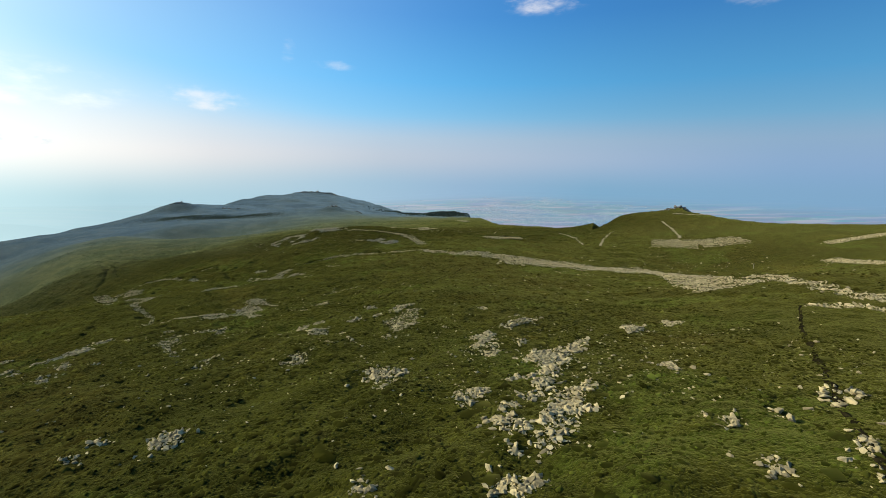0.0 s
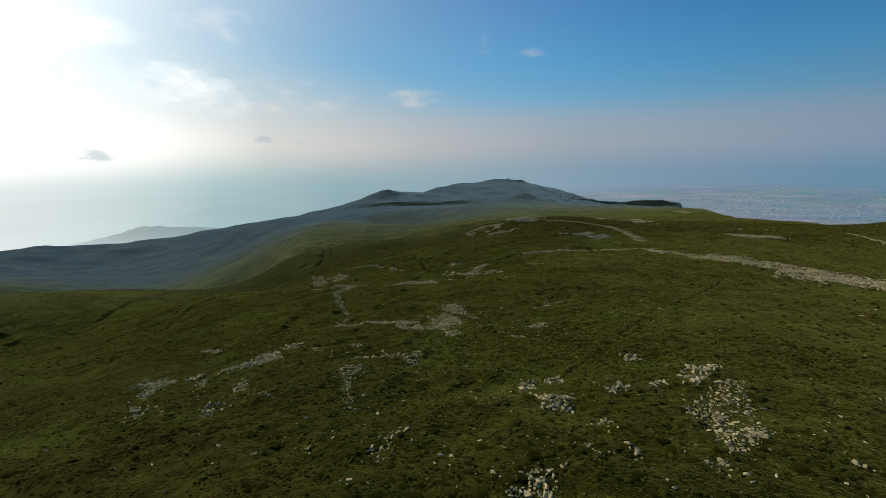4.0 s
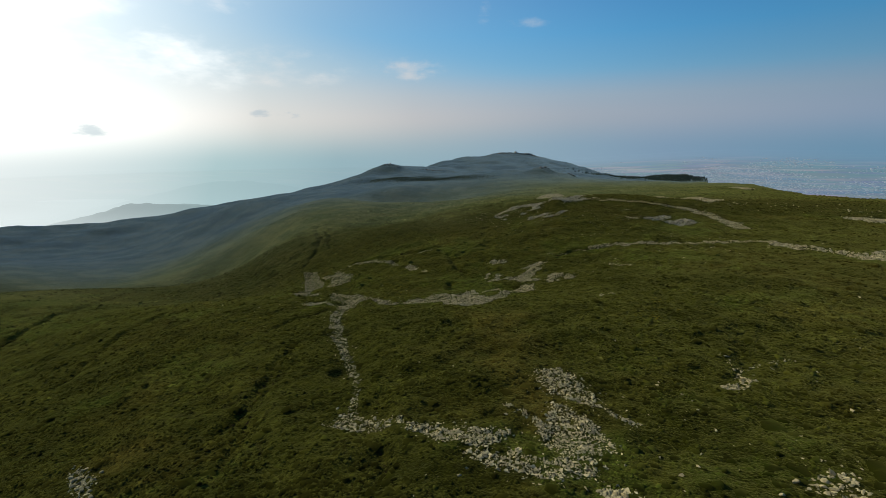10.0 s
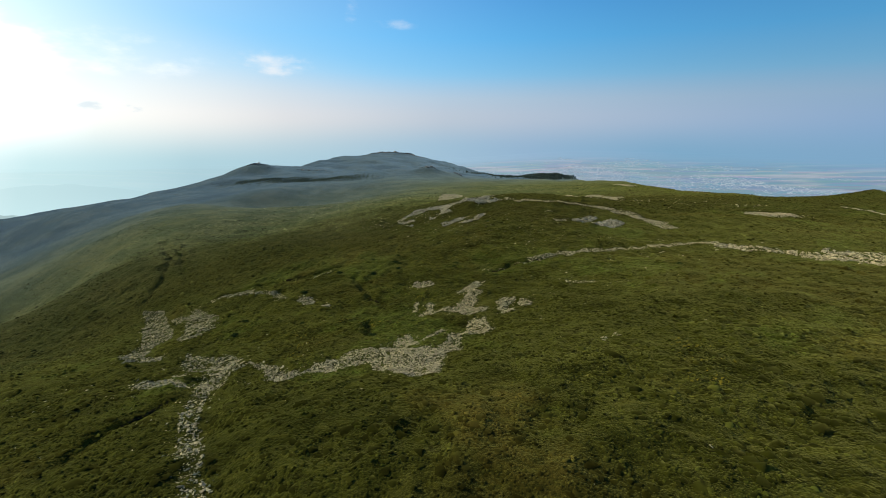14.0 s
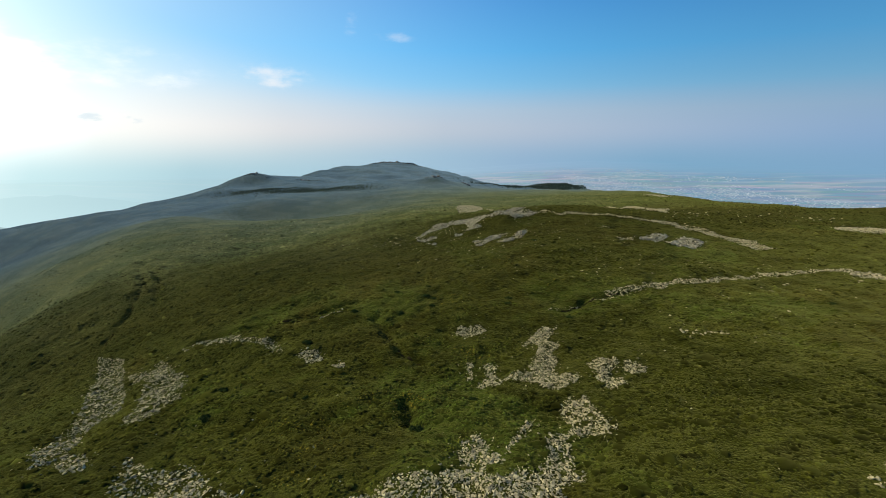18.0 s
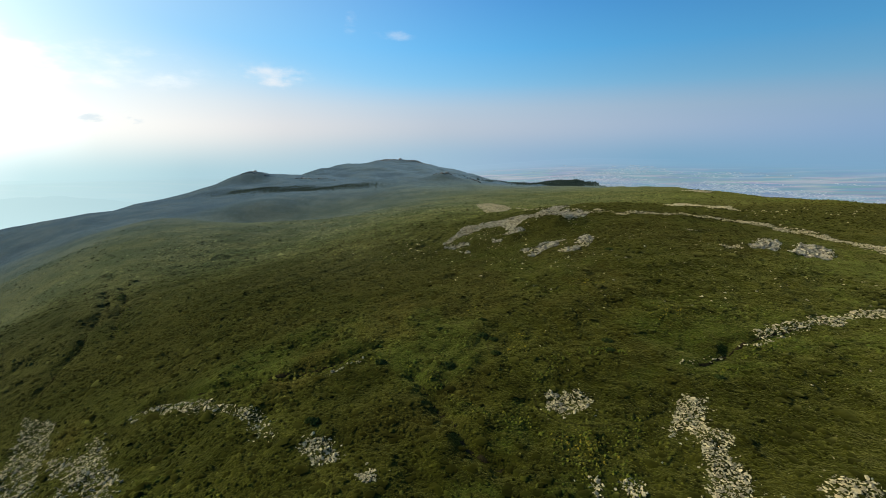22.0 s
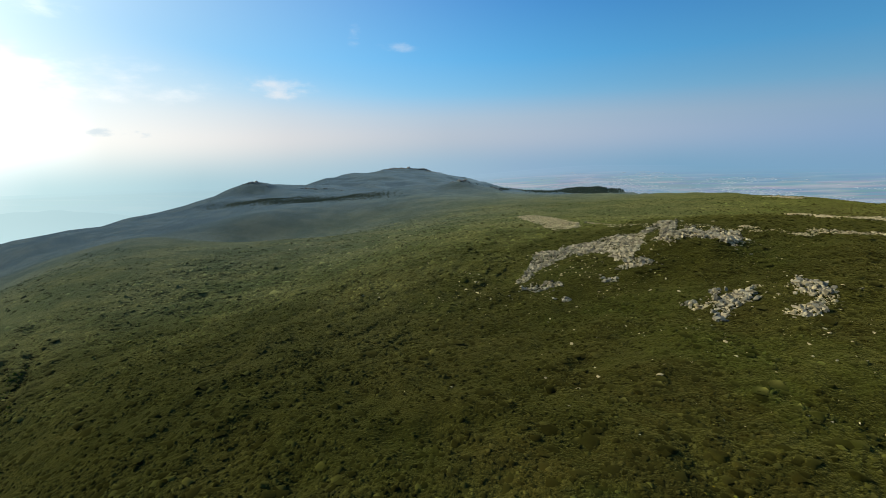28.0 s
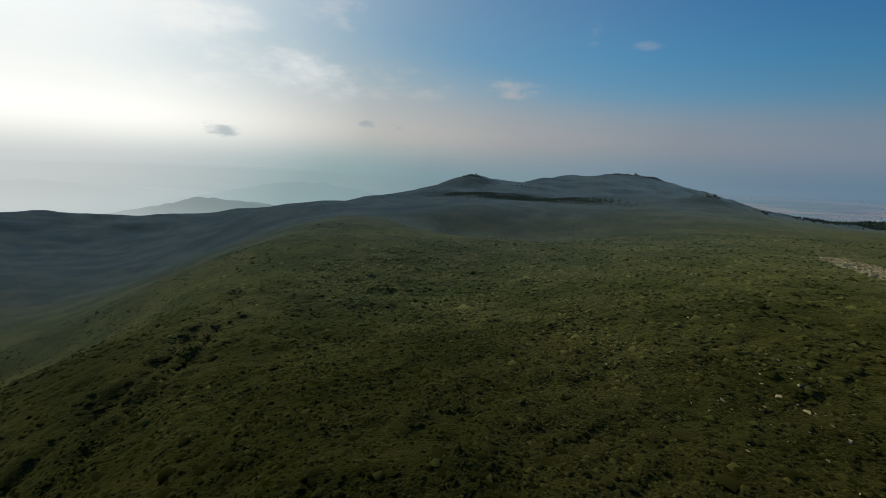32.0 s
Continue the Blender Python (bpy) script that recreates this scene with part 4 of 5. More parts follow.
PATCHES.append(("B", [(-1.1, 77), (0.6, 80), (2.7, 79.8), (2.9, 77.6), (0.8, 74.7), (-0.4, 70.6), (-1.4, 70.7)]))
PATCHES.append(("B", [(1.1, 70.5), (2.6, 70.4), (3.2, 67.1), (2.2, 65), (1.1, 67.3)]))
PATCHES.append(("B", [(5, 85.8), (7, 89.6), (11.3, 94), (15.3, 96.2), (10.5, 90), (5.7, 84.7)]))
PATCHES.append(("B", [(7.2, 76), (8.9, 76.6), (8.2, 72.5), (6.6, 71.8)]))
PATCHES.append(("B", [(8.7, 65), (8.5, 67.2), (12, 68.4), (13.7, 68), (12.2, 62.9), (14.5, 63.3), (12.6, 59.6), (11, 61.1), (8.5, 61.7), (6.7, 61.1), (6.9, 63.2)]))
PATCHES.append(("B", [(15.7, 72.7), (19.4, 74.7), (18.5, 70.7), (16, 67.3), (14.8, 68.7)]))
PATCHES.append(("B", [(6.3, 54.7), (9.5, 57.2), (10.4, 57), (9.9, 55.9), (8.3, 54.3), (6.3, 53.7)]))
PATCHES.append(("B", [(6.2, 52.6), (8.5, 53.1), (8.1, 51), (6.9, 48.9), (6, 48.2), (5.9, 50.4)]))
PATCHES.append(("B", [(4.1, 47.4), (5.1, 48.4), (6, 48.1), (5.5, 46), (4.5, 46.3)]))
PATCHES.append(("B", [(8.3, 50.9), (10.2, 51.5), (9.7, 50.5), (8.5, 50.8)]))
PATCHES.append(("B", [(6.6, 44.6), (8, 46.6), (9.5, 48.4), (11.5, 50), (13.4, 50.5), (14.4, 51.2), (13.7, 50.2), (11.5, 47.7), (9.5, 46.1), (8.2, 45.4), (7.2, 44.4)]))
PATCHES.append(("B", [(7.6, 44.3), (9.5, 44.9), (10, 43.7), (10.3, 42.3), (11.3, 42), (9.9, 41.3), (9.3, 40.3), (8.1, 40.6), (6.8, 40.1), (5.6, 37.9), (3.6, 38.3), (4, 39.5), (5.4, 40.4), (6.3, 42.4)]))
PATCHES.append(("B", [(-0.7, 42.2), (0.4, 41.2), (1.7, 42), (3.1, 41.9), (3.6, 39.7), (3.7, 39.3), (1.1, 38.8), (0.3, 39.8), (-0.6, 40.3)]))
PATCHES.append(("B", [(2.8, 54.2), (4.4, 55), (5.7, 55.8), (4.4, 52.8), (2.9, 52)]))
PATCHES.append(("B", [(-3.9, 47), (-2.3, 48.1), (-1.2, 50.3), (0.6, 51.1), (0.2, 48), (-0.9, 47), (-2.8, 45.9)]))
PATCHES.append(("B", [(0.6, 44.7), (1.7, 45.4), (4.2, 45.1), (3.9, 44.1), (1.7, 43.4), (0.8, 44.5)]))
PATCHES.append(("B", [(-42.3, 43.2), (-41.7, 45.1), (-39.9, 46.8), (-38.2, 46.8), (-38, 44.2), (-39.3, 43), (-40.9, 42.8)]))
PATCHES.append(("B", [(-52.2, 45), (-50.9, 46.5), (-49.2, 46.6), (-48.8, 45.5), (-50.9, 44.7)]))
PATCHES.append(("B", [(-51.1, 41.2), (-51.4, 42.5), (-50.1, 42.5), (-49.5, 41.4), (-50, 40.7)]))
PATCHES.append(("B", [(-74.4, 50), (-75.4, 52.2), (-73.9, 52.7), (-71.6, 50.5), (-71.4, 48.8)]))
PATCHES.append(("B", [(-19, 61.5), (-16.9, 63.1), (-14.3, 61.5), (-11.7, 61.9), (-12.3, 59.6), (-16.2, 58.8), (-17.7, 58.5)]))
PATCHES.append(("M", [(-55.4, 73.4), (-55.6, 75.8), (-54.1, 78.2), (-53.3, 78.8), (-52.8, 75.4), (-52.1, 73), (-53.2, 72.1)]))
PATCHES.append(("M", [(-37.4, 72.1), (-36.2, 73.9), (-35.5, 76.3), (-33.5, 75.9), (-33.5, 73.6), (-35, 71.7), (-35.6, 70.3)]))
PATCHES.append(("M", [(-22.2, 93), (-19.6, 94.3), (-17, 93.3), (-17.7, 91.1), (-19.8, 91)]))
PATCHES.append(("M", [(-16.7, 86.9), (-15, 90.2), (-13, 90), (-13.8, 87.9), (-15.7, 86.9)]))
PATCHES.append(("M", [(-19.8, 82.3), (-18.6, 83.5), (-17, 82.5), (-17.6, 81.3), (-19.1, 80.2)]))
PATCHES.append(("M", [(-31.9, 81.1), (-30.5, 81.6), (-29.9, 79.6), (-31.1, 79.2)]))
PATCHES.append(("M", [(-32.1, 86.9), (-29.4, 89.7), (-28.5, 88.7), (-30.7, 86.1)]))
PATCHES.append(("M", [(-27.9, 83.4), (-26.5, 83.7), (-25.3, 80.6), (-26.8, 81.3)]))
PATCHES.append(("M", [(0.1, 105.2), (1.8, 106.9), (2.6, 103.5), (1.8, 102.6), (0.5, 104)]))
PATCHES.append(("M", [(-135.8, 87.5), (-136.5, 92.2), (-128.4, 92.5), (-119.5, 89.7), (-119.2, 88.1), (-122.3, 86.7), (-118.4, 83.6), (-113.6, 79.5), (-117.4, 81.1), (-123.7, 85.2)]))
PATCHES.append(("M", [(-108.7, 74.1), (-108.9, 75.3), (-102.1, 73), (-100.2, 71.9), (-103.4, 72.1)]))
PATCHES.append(("M", [(-89, 74.9), (-91.4, 77.2), (-91.9, 78.8), (-91.3, 79.8), (-89.8, 77.9), (-87.6, 75.2)]))
PATCHES.append(("M", [(-117.6, 90), (-117.9, 92.5), (-112.6, 92.1), (-102.9, 83.8), (-112.6, 89.5)]))
PATCHES.append(("M", [(-112.8, 96.2), (-113.3, 101), (-113.1, 104.6), (-111, 107.6), (-107.2, 108), (-104, 103.9), (-104.7, 99.5), (-106.2, 97.3)]))
PATCHES.append(("M", [(-111.4, 112.4), (-108.9, 115.5), (-105.6, 114.7), (-107.4, 111)]))
PATCHES.append(("M", [(-94.3, 85.2), (-97.4, 88.1), (-96.5, 89.8), (-93.5, 86.8), (-92.5, 84.4)]))
PATCHES.append(("M", [(-87, 83), (-87.2, 84.8), (-83.5, 84.5), (-82.9, 83.4), (-85.6, 83.1)]))
PATCHES.append(("M", [(-80.7, 97.6), (-80.2, 101), (-77.3, 102.1), (-75, 99.8), (-76.7, 98.5), (-74.6, 94.6), (-70.1, 88.4), (-70.7, 87.6), (-74.4, 91.7), (-77.3, 94.9)]))
PATCHES.append(("M", [(-85.5, 104.6), (-83.9, 108.6), (-77.8, 108.3), (-73.9, 112), (-72.8, 115.2), (-69.2, 111.3), (-67.2, 106.5), (-67.4, 105), (-67.5, 102.5), (-68.7, 103.1), (-70.1, 107.2), (-72.8, 109.2), (-76.6, 106.6), (-82.6, 107)]))
PATCHES.append(("M", [(-68.7, 85.2), (-68.5, 86.5), (-65.4, 83.4), (-65.5, 81.9), (-65.8, 81.4)]))
PATCHES.append(("B", [(-44, 98.3), (-42.1, 99.8), (-41.4, 96.3), (-42.1, 95.2), (-43.6, 96)]))
PATCHES.append(("B", [(-40.2, 97.7), (-39.5, 100.3), (-37.6, 100.4), (-38, 97.9)]))
PATCHES.append(("B", [(-39.6, 93.3), (-37.7, 94.6), (-35.1, 94.6), (-35.4, 92.4), (-34.8, 91), (-38.7, 89.6), (-39, 91.8)]))
PATCHES.append(("B", [(-31.1, 97.1), (-29.3, 99.2), (-27.2, 98.9), (-27, 98.6), (-29, 97.8), (-30, 95.6), (-30.6, 95.7)]))
PATCHES.append(("B", [(-25.7, 100.8), (-23.5, 101.5), (-23.5, 100.3), (-25.6, 99.8)]))
PATCHES.append(("B", [(-21.1, 107.8), (-19.4, 107.5), (-16.9, 110), (-16.6, 109.9), (-19.6, 100.4), (-20.9, 100.8), (-21.7, 102.2), (-21.8, 103.5)]))
PATCHES.append(("B", [(-31.2, 112.6), (-29.3, 113.5), (-27.2, 112.2), (-29.7, 110.4)]))
PATCHES.append(("T", [(-175.8, 373.9), (-173.4, 381.1), (-171.7, 390.8), (-170.8, 398.4), (-164.3, 398.1), (-159.1, 402), (-151.5, 405.3), (-150.9, 395.5), (-155.3, 394.5), (-159, 392.8), (-164.2, 388.9), (-171.4, 378.8), (-173, 372.9)]))
PATCHES.append(("T", [(-174.8, 370.3), (-167.4, 371.8), (-163.7, 367.3), (-171.1, 368.7)]))
PATCHES.append(("T", [(-149.2, 399.6), (-151.2, 405.7), (-142.8, 406.3), (-139.8, 404.1), (-131.3, 416), (-126.1, 420.3), (-139.2, 399.9), (-143.9, 381.4), (-147.1, 375.6), (-150.8, 375.9), (-151.3, 386.4), (-155.8, 391.3), (-158.6, 386.7), (-159.2, 390.9), (-156, 400.5)]))
PATCHES.append(("T", [(-151.7, 370.9), (-147.2, 374.9), (-143.4, 369.3), (-146.5, 368.3)]))
PATCHES.append(("T", [(-131.3, 416), (-127.5, 421.5), (-125, 418.8), (-133.8, 389.2), (-136.6, 388)]))
PATCHES.append(("T", [(-139.8, 386.8), (-137.8, 384.9), (-137.1, 374.8), (-138.6, 373.4), (-141, 377.7)]))
PATCHES.append(("T", [(-135.2, 390.4), (-130.8, 386.1), (-121.1, 397.7), (-120.5, 390.5), (-117.8, 389.4), (-125.8, 368.2), (-129, 374.6), (-132.7, 377.6), (-125.6, 401.4)]))
PATCHES.append(("F", [(-181.8, 541.8), (-171.5, 547.9), (-159.6, 516.5), (-151.9, 464.9), (-154.4, 434.5), (-163.8, 431.6), (-169.4, 463.2), (-176.3, 500)]))
PATCHES.append(("T", [(-138.4, 343.7), (-136.7, 345.8), (-133.7, 347.1), (-133.4, 345), (-136.5, 342.5), (-139.1, 341.2)]))
PATCHES.append(("T", [(-141.7, 337.1), (-139.7, 339), (-139.1, 338.6), (-141.9, 335.2)]))
PATCHES.append(("T", [(-138.5, 349.9), (-136.4, 350.4), (-137.7, 346.7), (-138.9, 347.5)]))
PATCHES.append(("T", [(-144, 345.6), (-141.6, 346.1), (-141.8, 344.6), (-144, 343.8)]))
PATCHES.append(("T", [(-165.1, 360.5), (-163.7, 361.4), (-163.2, 359.2), (-164.8, 360)]))
PATCHES.append(("T", [(-155.7, 368.3), (-151.8, 366.9), (-152.4, 366), (-155.2, 366.7)]))
PATCHES.append(("B", [(19.8, 33.1), (22.1, 35.5), (22.8, 35), (21.8, 33.2), (20.3, 32.7)]))
PATCHES.append(("B", [(26, 35.7), (28.5, 37.9), (28.4, 36.8), (27.1, 35), (25.6, 34.7)]))
PATCHES.append(("B", [(32.5, 39), (35.5, 41.8), (34.7, 39.9), (32.5, 37.7)]))
PATCHES.append(("B", [(32.3, 36.6), (35.9, 40.3), (37.8, 40.2), (34.8, 37.3), (32.1, 35.6)]))
PATCHES.append(("B", [(26, 27), (27.8, 28.2), (27.1, 26.1), (25.6, 24.6), (25.6, 25.8)]))
PATCHES.append(("B", [(19.2, 27.1), (20, 26.8), (20.4, 25.2), (20.1, 24.1), (19.5, 24.4), (19, 25.9)]))
PATCHES.append(("B", [(24, 25.6), (25, 26.2), (23.9, 24.4), (23.5, 24.6)]))
PATCHES.append(("B", [(24.7, 23.8), (25.7, 24.3), (23.6, 21.9), (23.4, 22.1)]))
PATCHES.append(("B", [(30.7, 88.6), (35.6, 92.1), (35.2, 88), (29.4, 81.6)]))
PATCHES.append(("B", [(46.3, 104), (48.3, 101), (46.4, 94.2), (41.2, 91)]))
PATCHES.append(("B", [(25.9, 59.4), (28, 59.6), (27.7, 56.5), (24.4, 50.2), (24.2, 51.3), (25, 56.5)]))
PATCHES.append(("B", [(-0.9, 27.7), (-0.3, 28.9), (1.2, 30), (0.7, 27.9), (-0, 26.7)]))
PATCHES.append(("B", [(1.1, 26.6), (1.6, 27.9), (2.9, 28.9), (3.8, 28.8), (3.4, 27.6), (1.9, 26.7)]))
PATCHES.append(("B", [(-1, 31), (0.5, 31.3), (0.4, 31.1), (-0.7, 30.9)]))
PATCHES.append(("B", [(14.8, 71), (17.7, 74.5), (20.3, 75.9), (18.3, 69.2), (15.1, 67.8)]))
PATCHES.append(("S", [(-122.4, 260), (-121, 264.7), (-117.8, 270.7), (-114.6, 269.4), (-115.9, 266.6), (-117.1, 263.3), (-113.9, 261.1), (-116.1, 258.1), (-115.1, 255.3), (-116.3, 249.7), (-113.4, 248.7), (-111, 247.7), (-112.3, 245.6), (-115.3, 241.5), (-116, 241.5), (-119, 243.4), (-121.7, 245.7), (-125.8, 245.9), (-127.6, 243.8), (-125.7, 246.7), (-122.9, 249.5), (-121.3, 250), (-120, 253.1), (-119.2, 257.6), (-118.9, 260.9), (-120.1, 263.5)]))
PATCHES.append(("S", [(-109.6, 251.3), (-107.8, 253.4), (-104, 252.9), (-104.1, 250.8), (-105.7, 248), (-104.6, 245.6), (-103.6, 244.2), (-106, 242), (-107.8, 241.9), (-108, 243.8), (-108.4, 245.3), (-108.7, 248.8)]))
PATCHES.append(("S", [(-102.6, 252.1), (-100.7, 251.4), (-100.6, 250.4), (-98.5, 249.8), (-99.7, 248), (-102.2, 247.6), (-102.9, 250)]))
PATCHES.append(("S", [(-138.7, 269.8), (-133.2, 270.8), (-131.3, 268.7), (-132.1, 266.2), (-136.5, 264.4), (-138.4, 266.2)]))
PATCHES.append(("B", [(3.9, 34), (4.6, 36), (5.9, 39.5), (8.2, 45), (10.7, 48.6), (12.8, 48.9), (14.6, 49.4), (12.1, 46.2), (10.6, 43.5), (12.2, 40.9), (9.9, 40.1), (8, 36.1), (5.2, 32.5)]))
PATCHES.append(("B", [(0.1, 39.4), (1.6, 41.4), (4.3, 38.9), (3.6, 36.3), (2, 36.6)]))
PATCHES.append(("B", [(4.6, 45.2), (6.5, 49), (8.8, 55), (7.8, 60.1), (6, 61.6), (8.5, 68.2), (13.6, 72), (15.2, 67.5), (11.5, 57.5), (7.6, 47.5)]))
PATCHES.append(("B", [(1.1, 33.3), (2.1, 34.3), (3.7, 34.2), (2.7, 32.9)]))
PATCHES.append(("B", [(-1.3, 27.6), (0.2, 29.9), (4, 29.8), (3.2, 26.7), (0.9, 27.1)]))
PATCHES.append(("B", [(-12.9, 30.2), (-12.1, 32.1), (-10.4, 30.8), (-11.1, 28.7)]))
PATCHES.append(("M", [(-1.4, 76.5), (0.4, 80.5), (3.3, 79.7), (3.6, 68.4), (1.6, 68.1), (-0, 72.5)]))
PATCHES.append(("M", [(-18.1, 61.4), (-14.8, 62.4), (-11.4, 62.7), (-12.1, 57.3), (-14.7, 53.7)]))
PATCHES.append(("M", [(-4.4, 50.9), (-1.4, 51.4), (0.9, 51.2), (-0.8, 46.8), (-3.2, 44.8)]))
PATCHES.append(("M", [(21, 35.3), (23.1, 36.3), (23.2, 35.4), (20.5, 33.1)]))
PATCHES.append(("M", [(18.8, 25.6), (20.6, 27.1), (21, 25.2), (19.6, 23.9), (18.5, 24.4)]))
PATCHES.append(("M", [(25.6, 26.6), (26.6, 26.9), (25.5, 24.2), (24.7, 24)]))
PATCHES.append(("M", [(-21.5, 92.5), (-17.6, 102.1), (-14.4, 105.6), (-13.8, 88), (-17.3, 82.9)]))
PATCHES.append(("M", [(-36.6, 72.7), (-35, 75.6), (-32.1, 72.6), (-34.6, 70.6)]))
PATCHES.append(("M", [(-41.3, 42.8), (-42.6, 48.1), (-37.7, 44.3), (-38, 42.1)]))
PATCHES.append(("M", [(-50.2, 41.8), (-50.2, 43.2), (-48.1, 41.6), (-48.3, 40.5)]))
PATCHES.append(("M", [(-114.4, 114.4), (-113.4, 116.9), (-110.1, 118.7), (-108.2, 115.4), (-110.6, 113.3)]))
PATCHES.append(("M", [(-101.5, 113.4), (-103, 115.9), (-101, 115), (-97.9, 112.5), (-98.5, 111.8)]))
PATCHES.append(("M", [(-90.7, 113.9), (-91.1, 116), (-88.4, 115.6), (-87.7, 113.9)]))
PATCHES.append(("M", [(-56, 143.4), (-53.6, 146.1), (-51, 146.4), (-51.5, 141.1), (-53.6, 140.4)]))
PATCHES.append(("B", [(-75.6, 134.1), (-74.4, 135.5), (-71.3, 135.2), (-71.5, 132.4), (-73.2, 131.6)]))
PATCHES.append(("B", [(-55, 128.6), (-52.7, 130.7), (-52, 129), (-53.8, 126.9)]))
PATCHES.append(("M", [(-151.8, 116.6), (-153.2, 118.4), (-146.7, 118.6), (-138, 113.3), (-141.3, 112.4)]))
PATCHES.append(("M", [(-108.5, 73.6), (-109.6, 75.6), (-102.1, 73.2), (-103.6, 72.6)]))
PATCHES.append(("M", [(-90.9, 75.5), (-92.8, 78.3), (-91.1, 78.7), (-89.2, 75.5)]))
PATCHES.append(("M", [(-119.3, 80.7), (-123.8, 84.9), (-122.9, 89.8), (-119.2, 89.4), (-117.8, 84), (-112.1, 78.5)]))
PATCHES.append(("M", [(-110, 92.4), (-116.6, 103.3), (-113.8, 109.2), (-107.3, 108.7), (-103.9, 103.8), (-106.3, 98.4), (-107, 93.5)]))
PATCHES.append(("M", [(-95.4, 85.4), (-98.1, 89.1), (-98.9, 91.5), (-95.4, 88.5), (-93.9, 85.7)]))
PATCHES.append(("T", [(-82.3, 336.1), (-73.9, 348.8), (-68.7, 347.7), (-76.9, 333.5)]))
PATCHES.append(("T", [(-72.4, 334.6), (-62.7, 349.1), (-57.4, 345.1), (-62.8, 332.9), (-68.6, 332.2)]))
PATCHES.append(("T", [(-127.3, 344), (-123.7, 351), (-122.6, 343.1), (-124.4, 338.4)]))
PATCHES.append(("T", [(-140.4, 378.3), (-134, 396.7), (-125.1, 402.2), (-123.8, 377.3), (-127.6, 366.1)]))
PATCHES.append(("T", [(-138.6, 346.1), (-132.8, 346.2), (-133.7, 341.8), (-138.8, 339.4), (-141.4, 339.3)]))
PATCHES.append(("T", [(-126.6, 341.8), (-124.4, 342.4), (-124.2, 339.4), (-126.9, 338.8)]))
PATCHES.append(("T", [(-131, 335), (-127.2, 337.3), (-128.4, 333.3), (-132.3, 330.6)]))
PATCHES.append(("T", [(-132.6, 408.2), (-136.9, 383.8), (-126.3, 399.7), (-134.9, 381.2), (-138.4, 386.2)]))
PATCHES.append(("T", [(-132.9, 381.4), (-122.6, 395.1), (-124.1, 377.6), (-127.7, 366.6), (-133.1, 370.5)]))
GRADES = {"B": (0.44, 0.52, 2.0), "M": (0.35, 0.50, 0.75), "S": (0.30, 0.42, 1.9), "R": (0.33, 0.46, 1.05), "T": (0.42, 0.60, 2.3), "F": (0.62, 0.35, 1.2)}     # size, spread of sizes, cover


def inside(p, poly):
    """Which points lie in an outline."""
    x, y = p[:, 0], p[:, 1]
    got = np.zeros(len(p), bool)
    for (x0, y0), (x1, y1) in zip(poly, poly[1:] + poly[:1]):
        cross = (y0 > y) != (y1 > y)
        got ^= cross & (x < (x1 - x0) * (y - y0) / (y1 - y0 + 1e-9) + x0)
    return got


def patch_places(kind, poly, rs):
    size, spread, cover = GRADES[kind]
    q = np.array(poly)
    lo, hi = q.min(0) - 2.2, q.max(0) + 2.2
    n = int((hi - lo).prod() * cover / size ** 2 * 0.95)
    p = rs.uniform(lo, hi, (n, 2))
    stir = np.stack([wave(p[:, 0], p[:, 1], 3.4, 51), wave(p[:, 1], p[:, 0], 3.1, 53)], -1) * 0.28 + rs.normal(0, 0.17, (n, 2))
    core = inside(p + stir, poly)
    # single stones lie out in the turf round the patch
    loose = inside(p + rs.normal(0, 1.1, (n, 2)), poly) & (rs.rand(n) < 0.16)
    p = p[core | loose]
    bare = wave(p[:, 0], p[:, 1], 5.5, 57) + 0.6 * wave(p[:, 0], p[:, 1], 2.2, 59)
    p = p[bare < rs.uniform(0.1, 1.3, len(p)) + (0.9 if kind in "SF" else 0.1 if kind == "R" else 0.35)]
    sz = size * np.minimum(np.exp(rs.normal(0, spread, len(p))), 2.8 if kind == "T" else 2.1)
    up = rs.uniform(0.0, 0.4, len(p)) if kind == "T" else rs.uniform(-0.08, 0.22, len(p))
    return np.c_[p, height(p[:, 0], p[:, 1]) + sz * up], sz


def stone_patch(n, kind, p, sz, c, name, label, cat, singles, kinds=KINDS):
    rs = np.random.RandomState(2000 + n)
    base = Vector((c[0], c[1], ground_z(*c)))
    field = thing(name, label, cat, base, group=cat + "s of the plateau")
    order = np.argsort(-sz)
    single, rest = order[:singles], order[singles:]
    for i in single:
        st = new("stone", kinds[rs.randint(len(kinds))])
        st.parent = field
        st.matrix_basis = Matrix.LocRotScale(Vector(p[i]) - base, Euler((rs.uniform(0.3, 1.1), rs.uniform(-0.4, 0.4), rs.normal(0.6, 0.35)) if kinds is TOR_KINDS else (rs.uniform(-0.6, 0.6), rs.uniform(-0.5, 0.5), rs.uniform(0, 6.28))), Vector(sz[i] * rs.uniform(0.8, 1.3, 3)))
    if len(rest):
        v, f = strewn(p[rest] - np.array(base), sz[rest], rs, 0.55)
        tagged(part("rubble", mesh_from("rubble", v, f, TOR_RUBBLE if kinds is TOR_KINDS else STONES), field), kind="stuff")


